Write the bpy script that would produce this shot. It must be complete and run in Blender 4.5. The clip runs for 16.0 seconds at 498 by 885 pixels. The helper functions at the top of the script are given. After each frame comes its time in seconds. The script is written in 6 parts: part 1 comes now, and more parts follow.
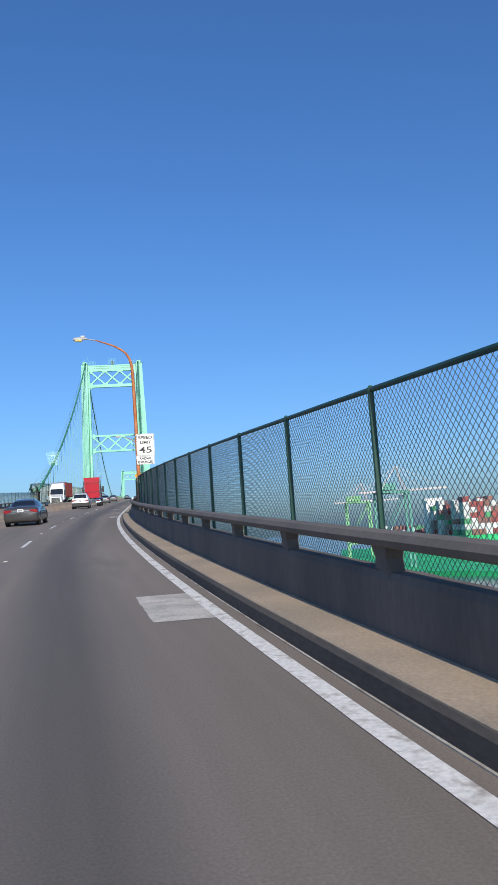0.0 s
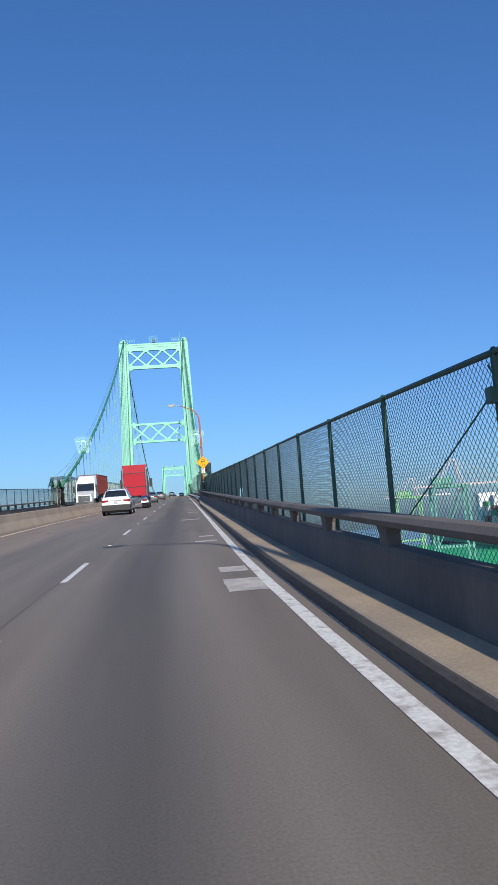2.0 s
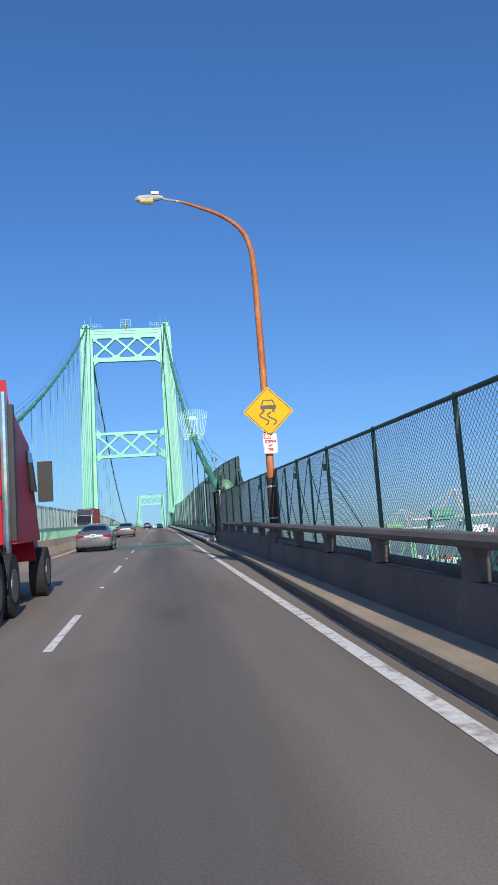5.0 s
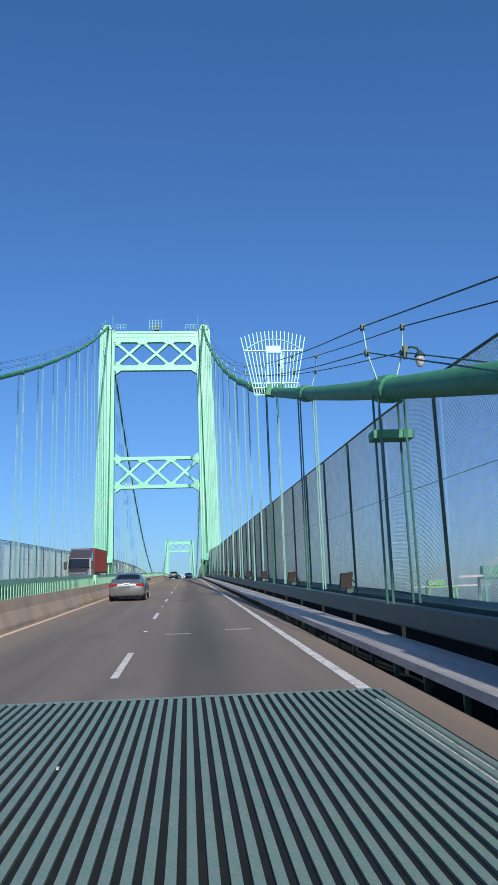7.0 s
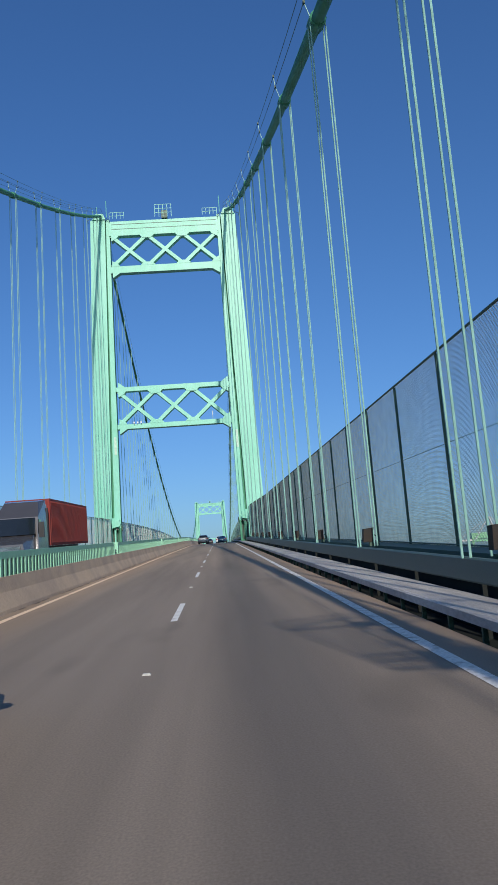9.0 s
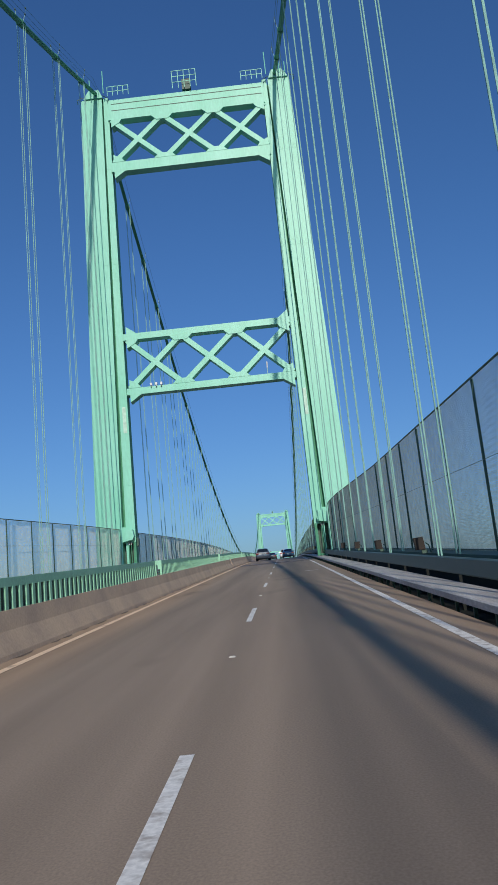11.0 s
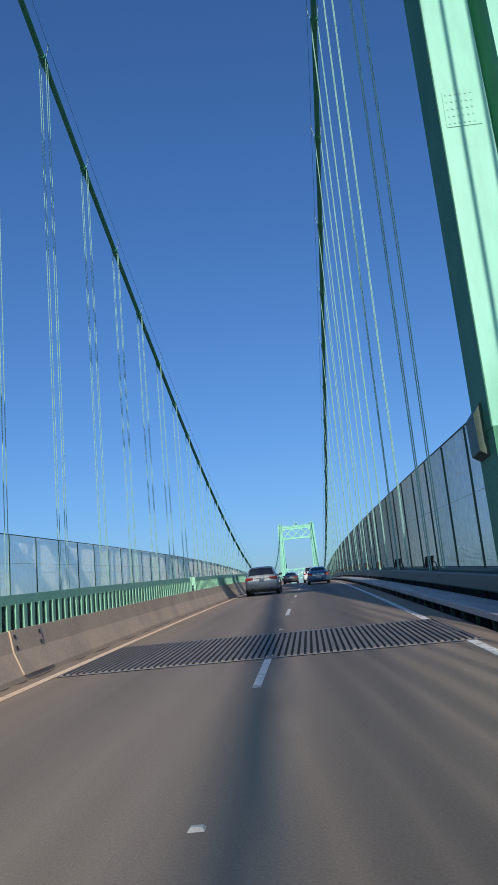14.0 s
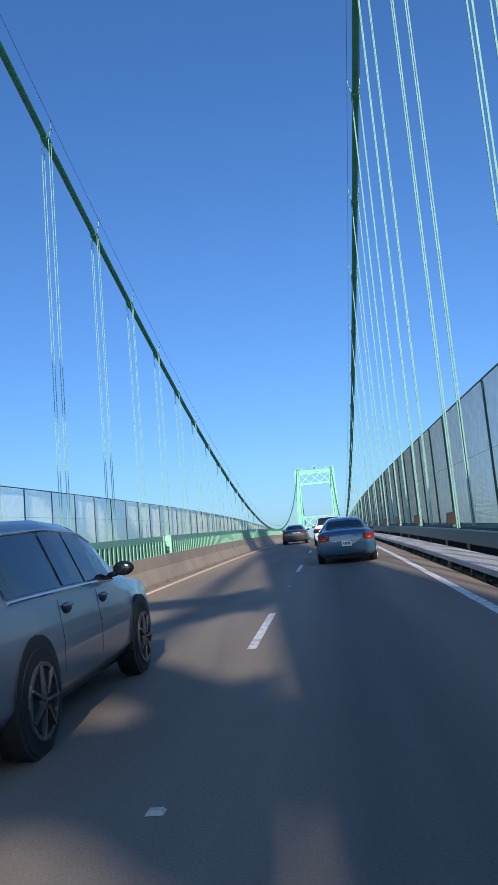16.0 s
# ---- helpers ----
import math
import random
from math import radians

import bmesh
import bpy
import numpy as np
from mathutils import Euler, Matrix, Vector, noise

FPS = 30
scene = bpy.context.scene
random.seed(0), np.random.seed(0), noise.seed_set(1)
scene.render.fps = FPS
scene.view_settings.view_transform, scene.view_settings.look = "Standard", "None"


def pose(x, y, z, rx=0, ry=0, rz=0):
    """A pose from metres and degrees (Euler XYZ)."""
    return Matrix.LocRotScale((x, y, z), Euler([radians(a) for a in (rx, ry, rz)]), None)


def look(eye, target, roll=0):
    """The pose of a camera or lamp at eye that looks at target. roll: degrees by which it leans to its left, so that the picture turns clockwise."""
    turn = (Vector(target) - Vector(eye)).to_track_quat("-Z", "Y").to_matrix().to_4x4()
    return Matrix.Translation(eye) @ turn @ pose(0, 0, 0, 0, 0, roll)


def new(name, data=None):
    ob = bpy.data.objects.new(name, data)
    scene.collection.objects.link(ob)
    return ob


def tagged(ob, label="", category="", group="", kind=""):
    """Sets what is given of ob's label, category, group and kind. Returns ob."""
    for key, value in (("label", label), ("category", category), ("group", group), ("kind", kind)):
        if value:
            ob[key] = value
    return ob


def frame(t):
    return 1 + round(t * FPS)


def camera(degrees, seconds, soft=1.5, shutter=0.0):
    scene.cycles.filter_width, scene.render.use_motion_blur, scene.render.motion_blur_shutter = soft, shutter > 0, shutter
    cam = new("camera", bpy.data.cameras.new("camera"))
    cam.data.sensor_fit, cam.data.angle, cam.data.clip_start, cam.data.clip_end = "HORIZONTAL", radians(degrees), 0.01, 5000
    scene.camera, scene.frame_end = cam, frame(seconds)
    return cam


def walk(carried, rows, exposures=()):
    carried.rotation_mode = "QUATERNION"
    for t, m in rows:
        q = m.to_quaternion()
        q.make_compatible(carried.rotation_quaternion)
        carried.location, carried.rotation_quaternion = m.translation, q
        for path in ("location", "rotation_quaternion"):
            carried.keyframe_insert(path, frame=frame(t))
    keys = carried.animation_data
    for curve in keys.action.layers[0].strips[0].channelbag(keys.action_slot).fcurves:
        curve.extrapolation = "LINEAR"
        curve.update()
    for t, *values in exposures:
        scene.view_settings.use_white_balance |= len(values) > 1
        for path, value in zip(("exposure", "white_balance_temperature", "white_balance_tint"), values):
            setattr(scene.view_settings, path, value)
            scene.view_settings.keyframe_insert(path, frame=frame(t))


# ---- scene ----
cam = camera(35.77, 16.0)
PATH = [
    (0.0, pose(9.13, 9.14, 0.71, 96.56, 3.84, -7.56)),
    (0.5, pose(8.13, 18.55, 1.26, 96.79, 2.71, -4.66)),
    (1.0, pose(7.25, 27.98, 1.81, 96.94, 2.15, -3.35)),
    (1.5, pose(6.61, 37.35, 2.34, 96.79, 3.07, -3.50)),
    (2.0, pose(6.42, 46.72, 2.88, 96.47, 4.17, -4.67)),
    (2.5, pose(6.32, 56.02, 3.43, 96.31, 5.09, -5.95)),
    (3.0, pose(6.07, 65.32, 3.97, 96.61, 4.63, -6.77)),
    (5.5, pose(5.60, 113.91, 6.77, 99.67, 3.34, -6.06)),
    (6.0, pose(5.52, 123.26, 7.34, 101.03, 2.45, -5.51)),
    (6.5, pose(5.46, 132.63, 7.91, 102.15, 2.08, -5.01)),
    (7.0, pose(5.39, 142.17, 8.45, 102.43, 2.03, -4.43)),
    (7.5, pose(5.34, 151.77, 8.99, 101.73, 2.73, -3.73)),
    (8.0, pose(5.25, 161.34, 9.51, 100.46, 3.35, -3.11)),
    (10.5, pose(5.19, 208.57, 12.09, 99.64, 5.28, 1.01)),
    (11.0, pose(5.19, 218.11, 12.61, 101.05, 5.58, 2.84)),
    (11.5, pose(5.17, 227.70, 13.13, 102.51, 5.42, 4.32)),
    (12.0, pose(5.16, 237.41, 13.66, 103.54, 4.99, 5.26)),
    (12.5, pose(5.13, 247.27, 14.20, 103.85, 4.85, 5.55)),
    (13.0, pose(5.08, 257.30, 14.72, 103.63, 4.98, 5.28)),
    (13.5, pose(5.08, 267.56, 15.24, 103.08, 5.24, 4.92)),
    (14.0, pose(5.12, 277.95, 15.82, 102.39, 5.28, 4.65)),
    (14.5, pose(5.19, 288.30, 16.40, 101.49, 5.05, 4.74)),
    (15.0, pose(5.29, 298.54, 16.93, 100.51, 4.77, 5.10)),
    (15.5, pose(5.39, 308.67, 17.44, 99.47, 4.67, 5.64)),
    (16.0, pose(5.38, 318.65, 17.91, 98.67, 4.96, 6.12)),
]
walk(cam, PATH, [(0.0, -0.05), (5.5, -0.05), (7.0, -0.12), (8.0, -0.22), (10.5, -0.54), (11.0, -0.58), (12.5, -0.67), (13.5, -0.62), (14.0, -0.3), (14.5, -0.08), (15.5, 0.08), (16.0, 0.12)])

# ---- world and sun ----
SUN_WAY = Vector((-0.193, 2.06, -1.0))
world = bpy.data.worlds.new("sky")
scene.world = world
world.use_nodes = True
wn, wl = world.node_tree.nodes, world.node_tree.links
sky = wn.new("ShaderNodeTexSky")
sky.sky_type = "NISHITA"
sky.sun_disc = False
sky.sun_elevation = radians(25.8)
sky.sun_rotation = math.atan2(0.193, -2.06)
sky.air_density, sky.dust_density, sky.ozone_density = 1.0, 1.4, 3.0
wn["Background"].inputs["Strength"].default_value = 0.14
deep = wn.new("ShaderNodeHueSaturation")
deep.inputs["Saturation"].default_value = 1.15
tint = wn.new("ShaderNodeMix")
tint.data_type, tint.blend_type = "RGBA", "MULTIPLY"
tint.inputs["Factor"].default_value = 1.0
tint.inputs["B"].default_value = (0.66, 0.94, 1.31, 1)
even = wn.new("ShaderNodeGamma")
even.inputs["Gamma"].default_value = 0.9
wl.new(sky.outputs["Color"], even.inputs["Color"])
wl.new(even.outputs["Color"], deep.inputs["Color"])
wl.new(deep.outputs["Color"], tint.inputs["A"])
wl.new(tint.outputs["Result"], wn["Background"].inputs["Color"])
sun = new("sun", bpy.data.lights.new("sun", "SUN"))
sun.data.energy, sun.data.angle, sun.data.color = 5.0, radians(0.53), (1.0, 0.92, 0.80)
sun.matrix_world = look((0, 0, 200), Vector((0, 0, 200)) + SUN_WAY)

# ---- plan of the bridge: the near tower stands at y = 290 ----
Y_TOWER, Y_FAR = 290.0, 747.2
Y_JOINT = 147.0
CABLE_U = 9.4
WATER_Z = -46.0


def road_z(y):
    d = y - Y_TOWER
    if d < 0:
        return 15.05 + 0.053 * d - 1.15e-5 * d * d
    if d < 457.2:
        return 15.05 + 0.053 * d - 0.053 / 457.2 * d * d
    e = d - 457.2
    return 15.05 - 0.053 * e - 1.15e-5 * e * e


def road_x(y):
    return 0.0011 * (65 - y) ** 2 if y < 65 else 0.0


def median_x(y):
    """The median leaves the middle of the roadway on the approach, where a shoulder lies beside it."""
    k = min(1.0, max(0.0, (y - 78) / 70))
    return -1.7 * (1 - k * k * (3 - 2 * k))


def at(u, y, h):
    return Vector((road_x(y) + u, y, road_z(y) + h))


def cable_z(y):
    d = y - Y_TOWER
    if d < 0:
        if y < 177:
            dip = 0.34 + 0.2 * math.sin(math.pi * max(0.0, y - 147.0) / 60.0)
        else:
            k = min(1.0, (y - 177) / 63)
            dip = 0.54 * (1 - k * k * (3 - 2 * k))
        return 65.4 + 0.501 * d + 0.000816 * d * d - dip
    if d < 457.2:
        return 65.4 - 0.35 * d + 0.35 / 457.2 * d * d
    e = d - 457.2
    return 65.4 - 0.501 * e + 0.000816 * e * e


def cable_x(y):
    d = min(abs(y - 147.0), 143.0) if y < 500 else 143.0
    return 9.05 + 0.4 * d / 143.0


# ---- materials ----
def material(name, colour, rough=0.6, metal=0.0, second=None, scale=3.0, fine=40.0, amount=0.5, bump=0.0, contrast=(0.35, 0.65), stretch=None, spec=0.5):
    m = bpy.data.materials.new(name)
    m.use_nodes = True
    n, l = m.node_tree.nodes, m.node_tree.links
    b = n["Principled BSDF"]
    b.inputs["Roughness"].default_value = rough
    b.inputs["Metallic"].default_value = metal
    b.inputs["Specular IOR Level"].default_value = spec
    if second is None:
        second = tuple(c * 0.75 for c in colour)
    tc = n.new("ShaderNodeTexCoord")
    mp = n.new("ShaderNodeMapping")
    l.new(tc.outputs["Object"], mp.inputs["Vector"])
    if stretch:
        mp.inputs["Scale"].default_value = stretch
    big, small = n.new("ShaderNodeTexNoise"), n.new("ShaderNodeTexNoise")
    big.inputs["Scale"].default_value, small.inputs["Scale"].default_value = scale, fine
    big.inputs["Detail"].default_value = small.inputs["Detail"].default_value = 5
    l.new(mp.outputs["Vector"], big.inputs["Vector"])
    l.new(mp.outputs["Vector"], small.inputs["Vector"])
    ramp = n.new("ShaderNodeMapRange")
    ramp.inputs["From Min"].default_value, ramp.inputs["From Max"].default_value = contrast
    l.new(big.outputs["Fac"], ramp.inputs["Value"])
    mix = n.new("ShaderNodeMix")
    mix.data_type = "RGBA"
    mix.inputs["A"].default_value, mix.inputs["B"].default_value = (*colour, 1), (*second, 1)
    l.new(ramp.outputs["Result"], mix.inputs["Factor"])
    tone = n.new("ShaderNodeMapRange")
    tone.inputs["To Min"].default_value, tone.inputs["To Max"].default_value = 1 - 0.35 * amount, 1 + 0.35 * amount
    tone.inputs["From Min"].default_value, tone.inputs["From Max"].default_value = 0.3, 0.7
    l.new(small.outputs["Fac"], tone.inputs["Value"])
    mul = n.new("ShaderNodeVectorMath")
    mul.operation = "SCALE"
    l.new(mix.outputs["Result"], mul.inputs[0])
    l.new(tone.outputs["Result"], mul.inputs["Scale"])
    l.new(mul.outputs["Vector"], b.inputs["Base Color"])
    if bump:
        bp = n.new("ShaderNodeBump")
        bp.inputs["Strength"].default_value, bp.inputs["Distance"].default_value = bump, 0.02
        l.new(small.outputs["Fac"], bp.inputs["Height"])
        l.new(bp.outputs["Normal"], b.inputs["Normal"])
    return m


mint = material("mint_paint", (0.155, 0.50, 0.355), 0.45, second=(0.21, 0.55, 0.42), scale=0.5, fine=6.0, amount=0.2, stretch=(1, 1, 0.25))
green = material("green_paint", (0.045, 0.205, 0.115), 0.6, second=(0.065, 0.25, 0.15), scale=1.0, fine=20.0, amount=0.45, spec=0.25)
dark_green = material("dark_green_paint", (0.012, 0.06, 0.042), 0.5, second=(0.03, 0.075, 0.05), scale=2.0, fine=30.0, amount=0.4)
slat_green = material("slat_green_paint", (0.23, 0.52, 0.34), 0.5, second=(0.26, 0.55, 0.38), scale=1.0, fine=15.0, amount=0.3)
wire_green = material("coated_wire", (0.24, 0.29, 0.28), 0.5, amount=0.3)
wire_grey = material("weathered_wire", (0.76, 0.79, 0.66), 0.5, amount=0.3)
asphalt = material("worn_pavement", (0.115, 0.098, 0.088), 0.85, second=(0.155, 0.13, 0.115), scale=0.25, fine=60.0, amount=0.6, bump=0.3, stretch=(1, 0.12, 1), contrast=(0.3, 0.7))
concrete = material("concrete", (0.52, 0.39, 0.27), 0.85, second=(0.40, 0.305, 0.225), scale=0.8, fine=18.0, amount=0.28, bump=0.12)
parapet_grey = material("parapet_concrete", (0.155, 0.132, 0.115), 0.85, second=(0.105, 0.092, 0.083), scale=0.9, fine=18.0, amount=0.3, bump=0.12, stretch=(1, 1, 0.35))
kerb_tan = material("kerb_concrete", (0.40, 0.31, 0.22), 0.85, second=(0.31, 0.25, 0.185), scale=1.0, fine=35.0, amount=0.4, bump=0.1)
white_line = material("white_line_paint", (0.70, 0.68, 0.64), 0.7, second=(0.42, 0.38, 0.34), scale=6.0, fine=25.0, amount=0.5, contrast=(0.52, 0.66))
orange_line = material("yellow_line_paint", (0.80, 0.58, 0.40), 0.7, second=(0.40, 0.29, 0.21), scale=3.0, fine=25.0, amount=0.4, contrast=(0.6, 0.72))
beam_grey = material("weathered_steel_walk", (0.50, 0.47, 0.44), 0.6, second=(0.33, 0.31, 0.30), scale=1.0, fine=20.0, amount=0.5, stretch=(3, 0.3, 1))
pale_mint_leg = material("bare_mint_paint", (0.42, 0.62, 0.50), 0.5, amount=0.4)
rope_dark = material("dark_rope_tone", (0.05, 0.15, 0.125), 0.5, amount=0.3)
rope_mint = material("rope_paint", (0.27, 0.50, 0.43), 0.5, amount=0.2)


def road_paving():
    """Worn paving: stains run along the lanes, the lane middles are darker with oil."""
    m = bpy.data.materials.new("road_paving")
    m.use_nodes = True
    n, l = m.node_tree.nodes, m.node_tree.links
    b = n["Principled BSDF"]
    b.inputs["Roughness"].default_value = 0.8
    b.inputs["Specular IOR Level"].default_value = 0.3
    uv = n.new("ShaderNodeUVMap")
    uv.uv_map = "lane"
    sep = n.new("ShaderNodeSeparateXYZ")
    l.new(uv.outputs["UV"], sep.inputs["Vector"])

    def noise_of(scale, stretch, detail=5):
        mp, tx = n.new("ShaderNodeMapping"), n.new("ShaderNodeTexNoise")
        mp.inputs["Scale"].default_value = stretch
        tx.inputs["Scale"].default_value, tx.inputs["Detail"].default_value = scale, detail
        l.new(uv.outputs["UV"], mp.inputs["Vector"])
        l.new(mp.outputs["Vector"], tx.inputs["Vector"])
        return tx.outputs["Fac"]

    def maths(op, a, v):
        k = n.new("ShaderNodeMath")
        k.operation = op
        l.new(a, k.inputs[0])
        if isinstance(v, (int, float)):
            k.inputs[1].default_value = v
        else:
            l.new(v, k.inputs[1])
        return k.outputs[0]

    ramp = n.new("ShaderNodeValToRGB")
    wob = maths("MULTIPLY", maths("SUBTRACT", noise_of(0.06, (0.2, 1, 1)), 0.5), 0.03)
    u = maths("ADD", maths("MULTIPLY_ADD", sep.outputs["X"], 1 / 16.4), wob)
    u.node.inputs[0].links[0].from_node.inputs[2].default_value = 0.5
    l.new(u, ramp.inputs["Fac"])
    tan_c, grey_c, dark_c = (0.255, 0.20, 0.155), (0.20, 0.169, 0.141), (0.128, 0.112, 0.099)
    stops = [(-8.2, grey_c), (-5.7, dark_c), (-4.6, grey_c), (-2.4, grey_c), (0.0, tan_c), (1.2, tan_c), (2.0, grey_c), (2.5, tuple(0.9 * c for c in grey_c)), (3.1, grey_c), (4.2, grey_c), (4.9, grey_c), (5.45, dark_c), (5.95, dark_c), (6.6, grey_c), (7.6, grey_c), (8.0, tan_c)]
    while len(ramp.color_ramp.elements) < len(stops):
        ramp.color_ramp.elements.new(0.5)
    for e, (pos, col) in zip(ramp.color_ramp.elements, stops):
        e.position, e.color = pos / 16.4 + 0.5, (*col, 1)
    big = n.new("ShaderNodeMapRange")
    big.inputs["From Min"].default_value, big.inputs["From Max"].default_value, big.inputs["To Min"].default_value, big.inputs["To Max"].default_value = 0.3, 0.7, 0.82, 1.15
    l.new(noise_of(1.1, (1.2, 0.05, 1)), big.inputs["Value"])
    fine = n.new("ShaderNodeMapRange")
    fine.inputs["From Min"].default_value, fine.inputs["From Max"].default_value, fine.inputs["To Min"].default_value, fine.inputs["To Max"].default_value = 0.3, 0.7, 0.85, 1.15
    grain = noise_of(60, (1, 0.8, 1))
    l.new(grain, fine.inputs["Value"])
    blot = n.new("ShaderNodeMapRange")
    blot.inputs["From Min"].default_value, blot.inputs["From Max"].default_value, blot.inputs["To Min"].default_value, blot.inputs["To Max"].default_value = 0.62, 0.75, 1.0, 0.72
    l.new(noise_of(0.5, (1, 0.35, 1), 3), blot.inputs["Value"])
    mul = n.new("ShaderNodeVectorMath")
    mul.operation = "SCALE"
    # road colour turns paler and warmer from y = 165 to 225, mostly back by 292
    deck = n.new("ShaderNodeMapRange")
    deck.inputs["From Min"].default_value, deck.inputs["From Max"].default_value, deck.inputs["To Min"].default_value, deck.inputs["To Max"].default_value = 165, 225, 0.0, 1.0
    l.new(sep.outputs["Y"], deck.inputs["Value"])
    warm = n.new("ShaderNodeMix")
    warm.data_type, warm.blend_type = "RGBA", "MULTIPLY"
    warm.inputs["B"].default_value = (1.38, 1.24, 1.09, 1)
    past = n.new("ShaderNodeMapRange")
    past.inputs["From Min"].default_value, past.inputs["From Max"].default_value, past.inputs["To Min"].default_value, past.inputs["To Max"].default_value = 255, 292, 1.0, 0.3
    l.new(sep.outputs["Y"], past.inputs["Value"])
    l.new(maths("MULTIPLY", deck.outputs["Result"], past.outputs["Result"]), warm.inputs["Factor"])
    l.new(ramp.outputs["Color"], warm.inputs["A"])
    l.new(warm.outputs["Result"], mul.inputs[0])
    worn = maths("MULTIPLY", maths("MULTIPLY", big.outputs["Result"], fine.outputs["Result"]), blot.outputs["Result"])
    l.new(worn, mul.inputs["Scale"])
    l.new(mul.outputs["Vector"], b.inputs["Base Color"])
    bp = n.new("ShaderNodeBump")
    bp.inputs["Strength"].default_value, bp.inputs["Distance"].default_value = 0.25, 0.01
    l.new(grain, bp.inputs["Height"])
    l.new(bp.outputs["Normal"], b.inputs["Normal"])
    return m


# ---- mesh helpers ----
def link_mesh(name, bm, mat, parent=None, label="", smooth=False):
    me = bpy.data.meshes.new(name)
    bmesh.ops.recalc_face_normals(bm, faces=bm.faces)
    bm.to_mesh(me)
    bm.free()
    me.materials.append(mat)
    if smooth:
        for p in me.polygons:
            p.use_smooth = True
    ob = new(name, me)
    if parent is not None:
        ob.parent = parent
    if label:
        ob["label"] = label
    return ob


def part(name, bm, mat, parent, label="", smooth=False):
    return link_mesh(name, bm, mat, parent, label, smooth)


def empty(name, place, label, category, group="", kind=""):
    ob = new(name)
    ob.location = place
    return tagged(ob, label, category, group, kind)


def hexa(bm, lo, hi):
    """A solid between two quads of four points each."""
    a = [bm.verts.new(p) for p in lo]
    b = [bm.verts.new(p) for p in hi]
    bm.faces.new(a[::-1])
    bm.faces.new(b)
    for i in range(4):
        j = (i + 1) % 4
        bm.faces.new((a[i], a[j], b[j], b[i]))


def box(bm, x0, x1, y0, y1, z0, z1):
    hexa(bm, [(x0, y0, z0), (x1, y0, z0), (x1, y1, z0), (x0, y1, z0)], [(x0, y0, z1), (x1, y0, z1), (x1, y1, z1), (x0, y1, z1)])


def bar(bm, p, q, w, h=None, up=Vector((0, 0, 1))):
    """A square bar from p to q: w across, h along up."""
    p, q = Vector(p), Vector(q)
    h = w if h is None else h
    d = (q - p).normalized()
    if abs(d.dot(up)) > 0.99:
        up = Vector((0, 1, 0))
    s = d.cross(up).normalized() * w / 2
    t = s.cross(d).normalized() * h / 2
    hexa(bm, [p - s - t, p + s - t, p + s + t, p - s + t], [q - s - t, q + s - t, q + s + t, q - s + t])


def tube(bm, pts, r, n=8, caps=True, radii=None):
    rings = []
    pts = [Vector(p) for p in pts]
    for i, p in enumerate(pts):
        d = (pts[min(i + 1, len(pts) - 1)] - pts[max(i - 1, 0)]).normalized()
        up = Vector((0, 0, 1)) if abs(d.z) < 0.9 else Vector((1, 0, 0))
        s = d.cross(up).normalized()
        t = s.cross(d).normalized()
        rr = radii[i] if radii else r
        rings.append([bm.verts.new(p + rr * (math.cos(2 * math.pi * k / n) * s + math.sin(2 * math.pi * k / n) * t)) for k in range(n)])
    for a, b in zip(rings, rings[1:]):
        for k in range(n):
            j = (k + 1) % n
            bm.faces.new((a[k], a[j], b[j], b[k]))
    if caps:
        bm.faces.new(rings[0][::-1])
        bm.faces.new(rings[-1])


def steps(y0, y1, step):
    n = max(1, math.ceil((y1 - y0) / step - 1e-6))
    return [y0 + (y1 - y0) * i / n for i in range(n + 1)]


def run(bm, outline, y0, y1, step=4.0, aside=lambda y: 0.0):
    """Carries a closed outline of (u, h) points along the road, moved sideways by aside(y)."""
    rings = [[bm.verts.new(at(u + aside(y), y, h)) for u, h in outline] for y in steps(y0, y1, step)]
    n = len(outline)
    for a, b in zip(rings, rings[1:]):
        for k in range(n):
            j = (k + 1) % n
            bm.faces.new((a[k], a[j], b[j], b[k]))
    bm.faces.new(rings[0])
    bm.faces.new(rings[-1][::-1])


def flat(bm, u0, u1, y0, y1, h, step=4.0, aside=lambda y: 0.0):
    rows = [(bm.verts.new(at(u0 + aside(y), y, h)), bm.verts.new(at(u1 + aside(y), y, h))) for y in steps(y0, y1, step)]
    for a, b in zip(rows, rows[1:]):
        bm.faces.new((a[0], a[1], b[1], b[0]))


def mirrored(outline, side):
    return [(side * u, h) for u, h in outline]


def prism(bm, pts, y0, y1):
    """An outline of (x, z) points with the depth y0 to y1."""
    a = [bm.verts.new((x, y0, z)) for x, z in pts]
    b = [bm.verts.new((x, y1, z)) for x, z in pts]
    bm.faces.new(a)
    bm.faces.new(b[::-1])
    n = len(pts)
    for i in range(n):
        j = (i + 1) % n
        bm.faces.new((a[j], a[i], b[i], b[j]))


def B():
    return bmesh.new()


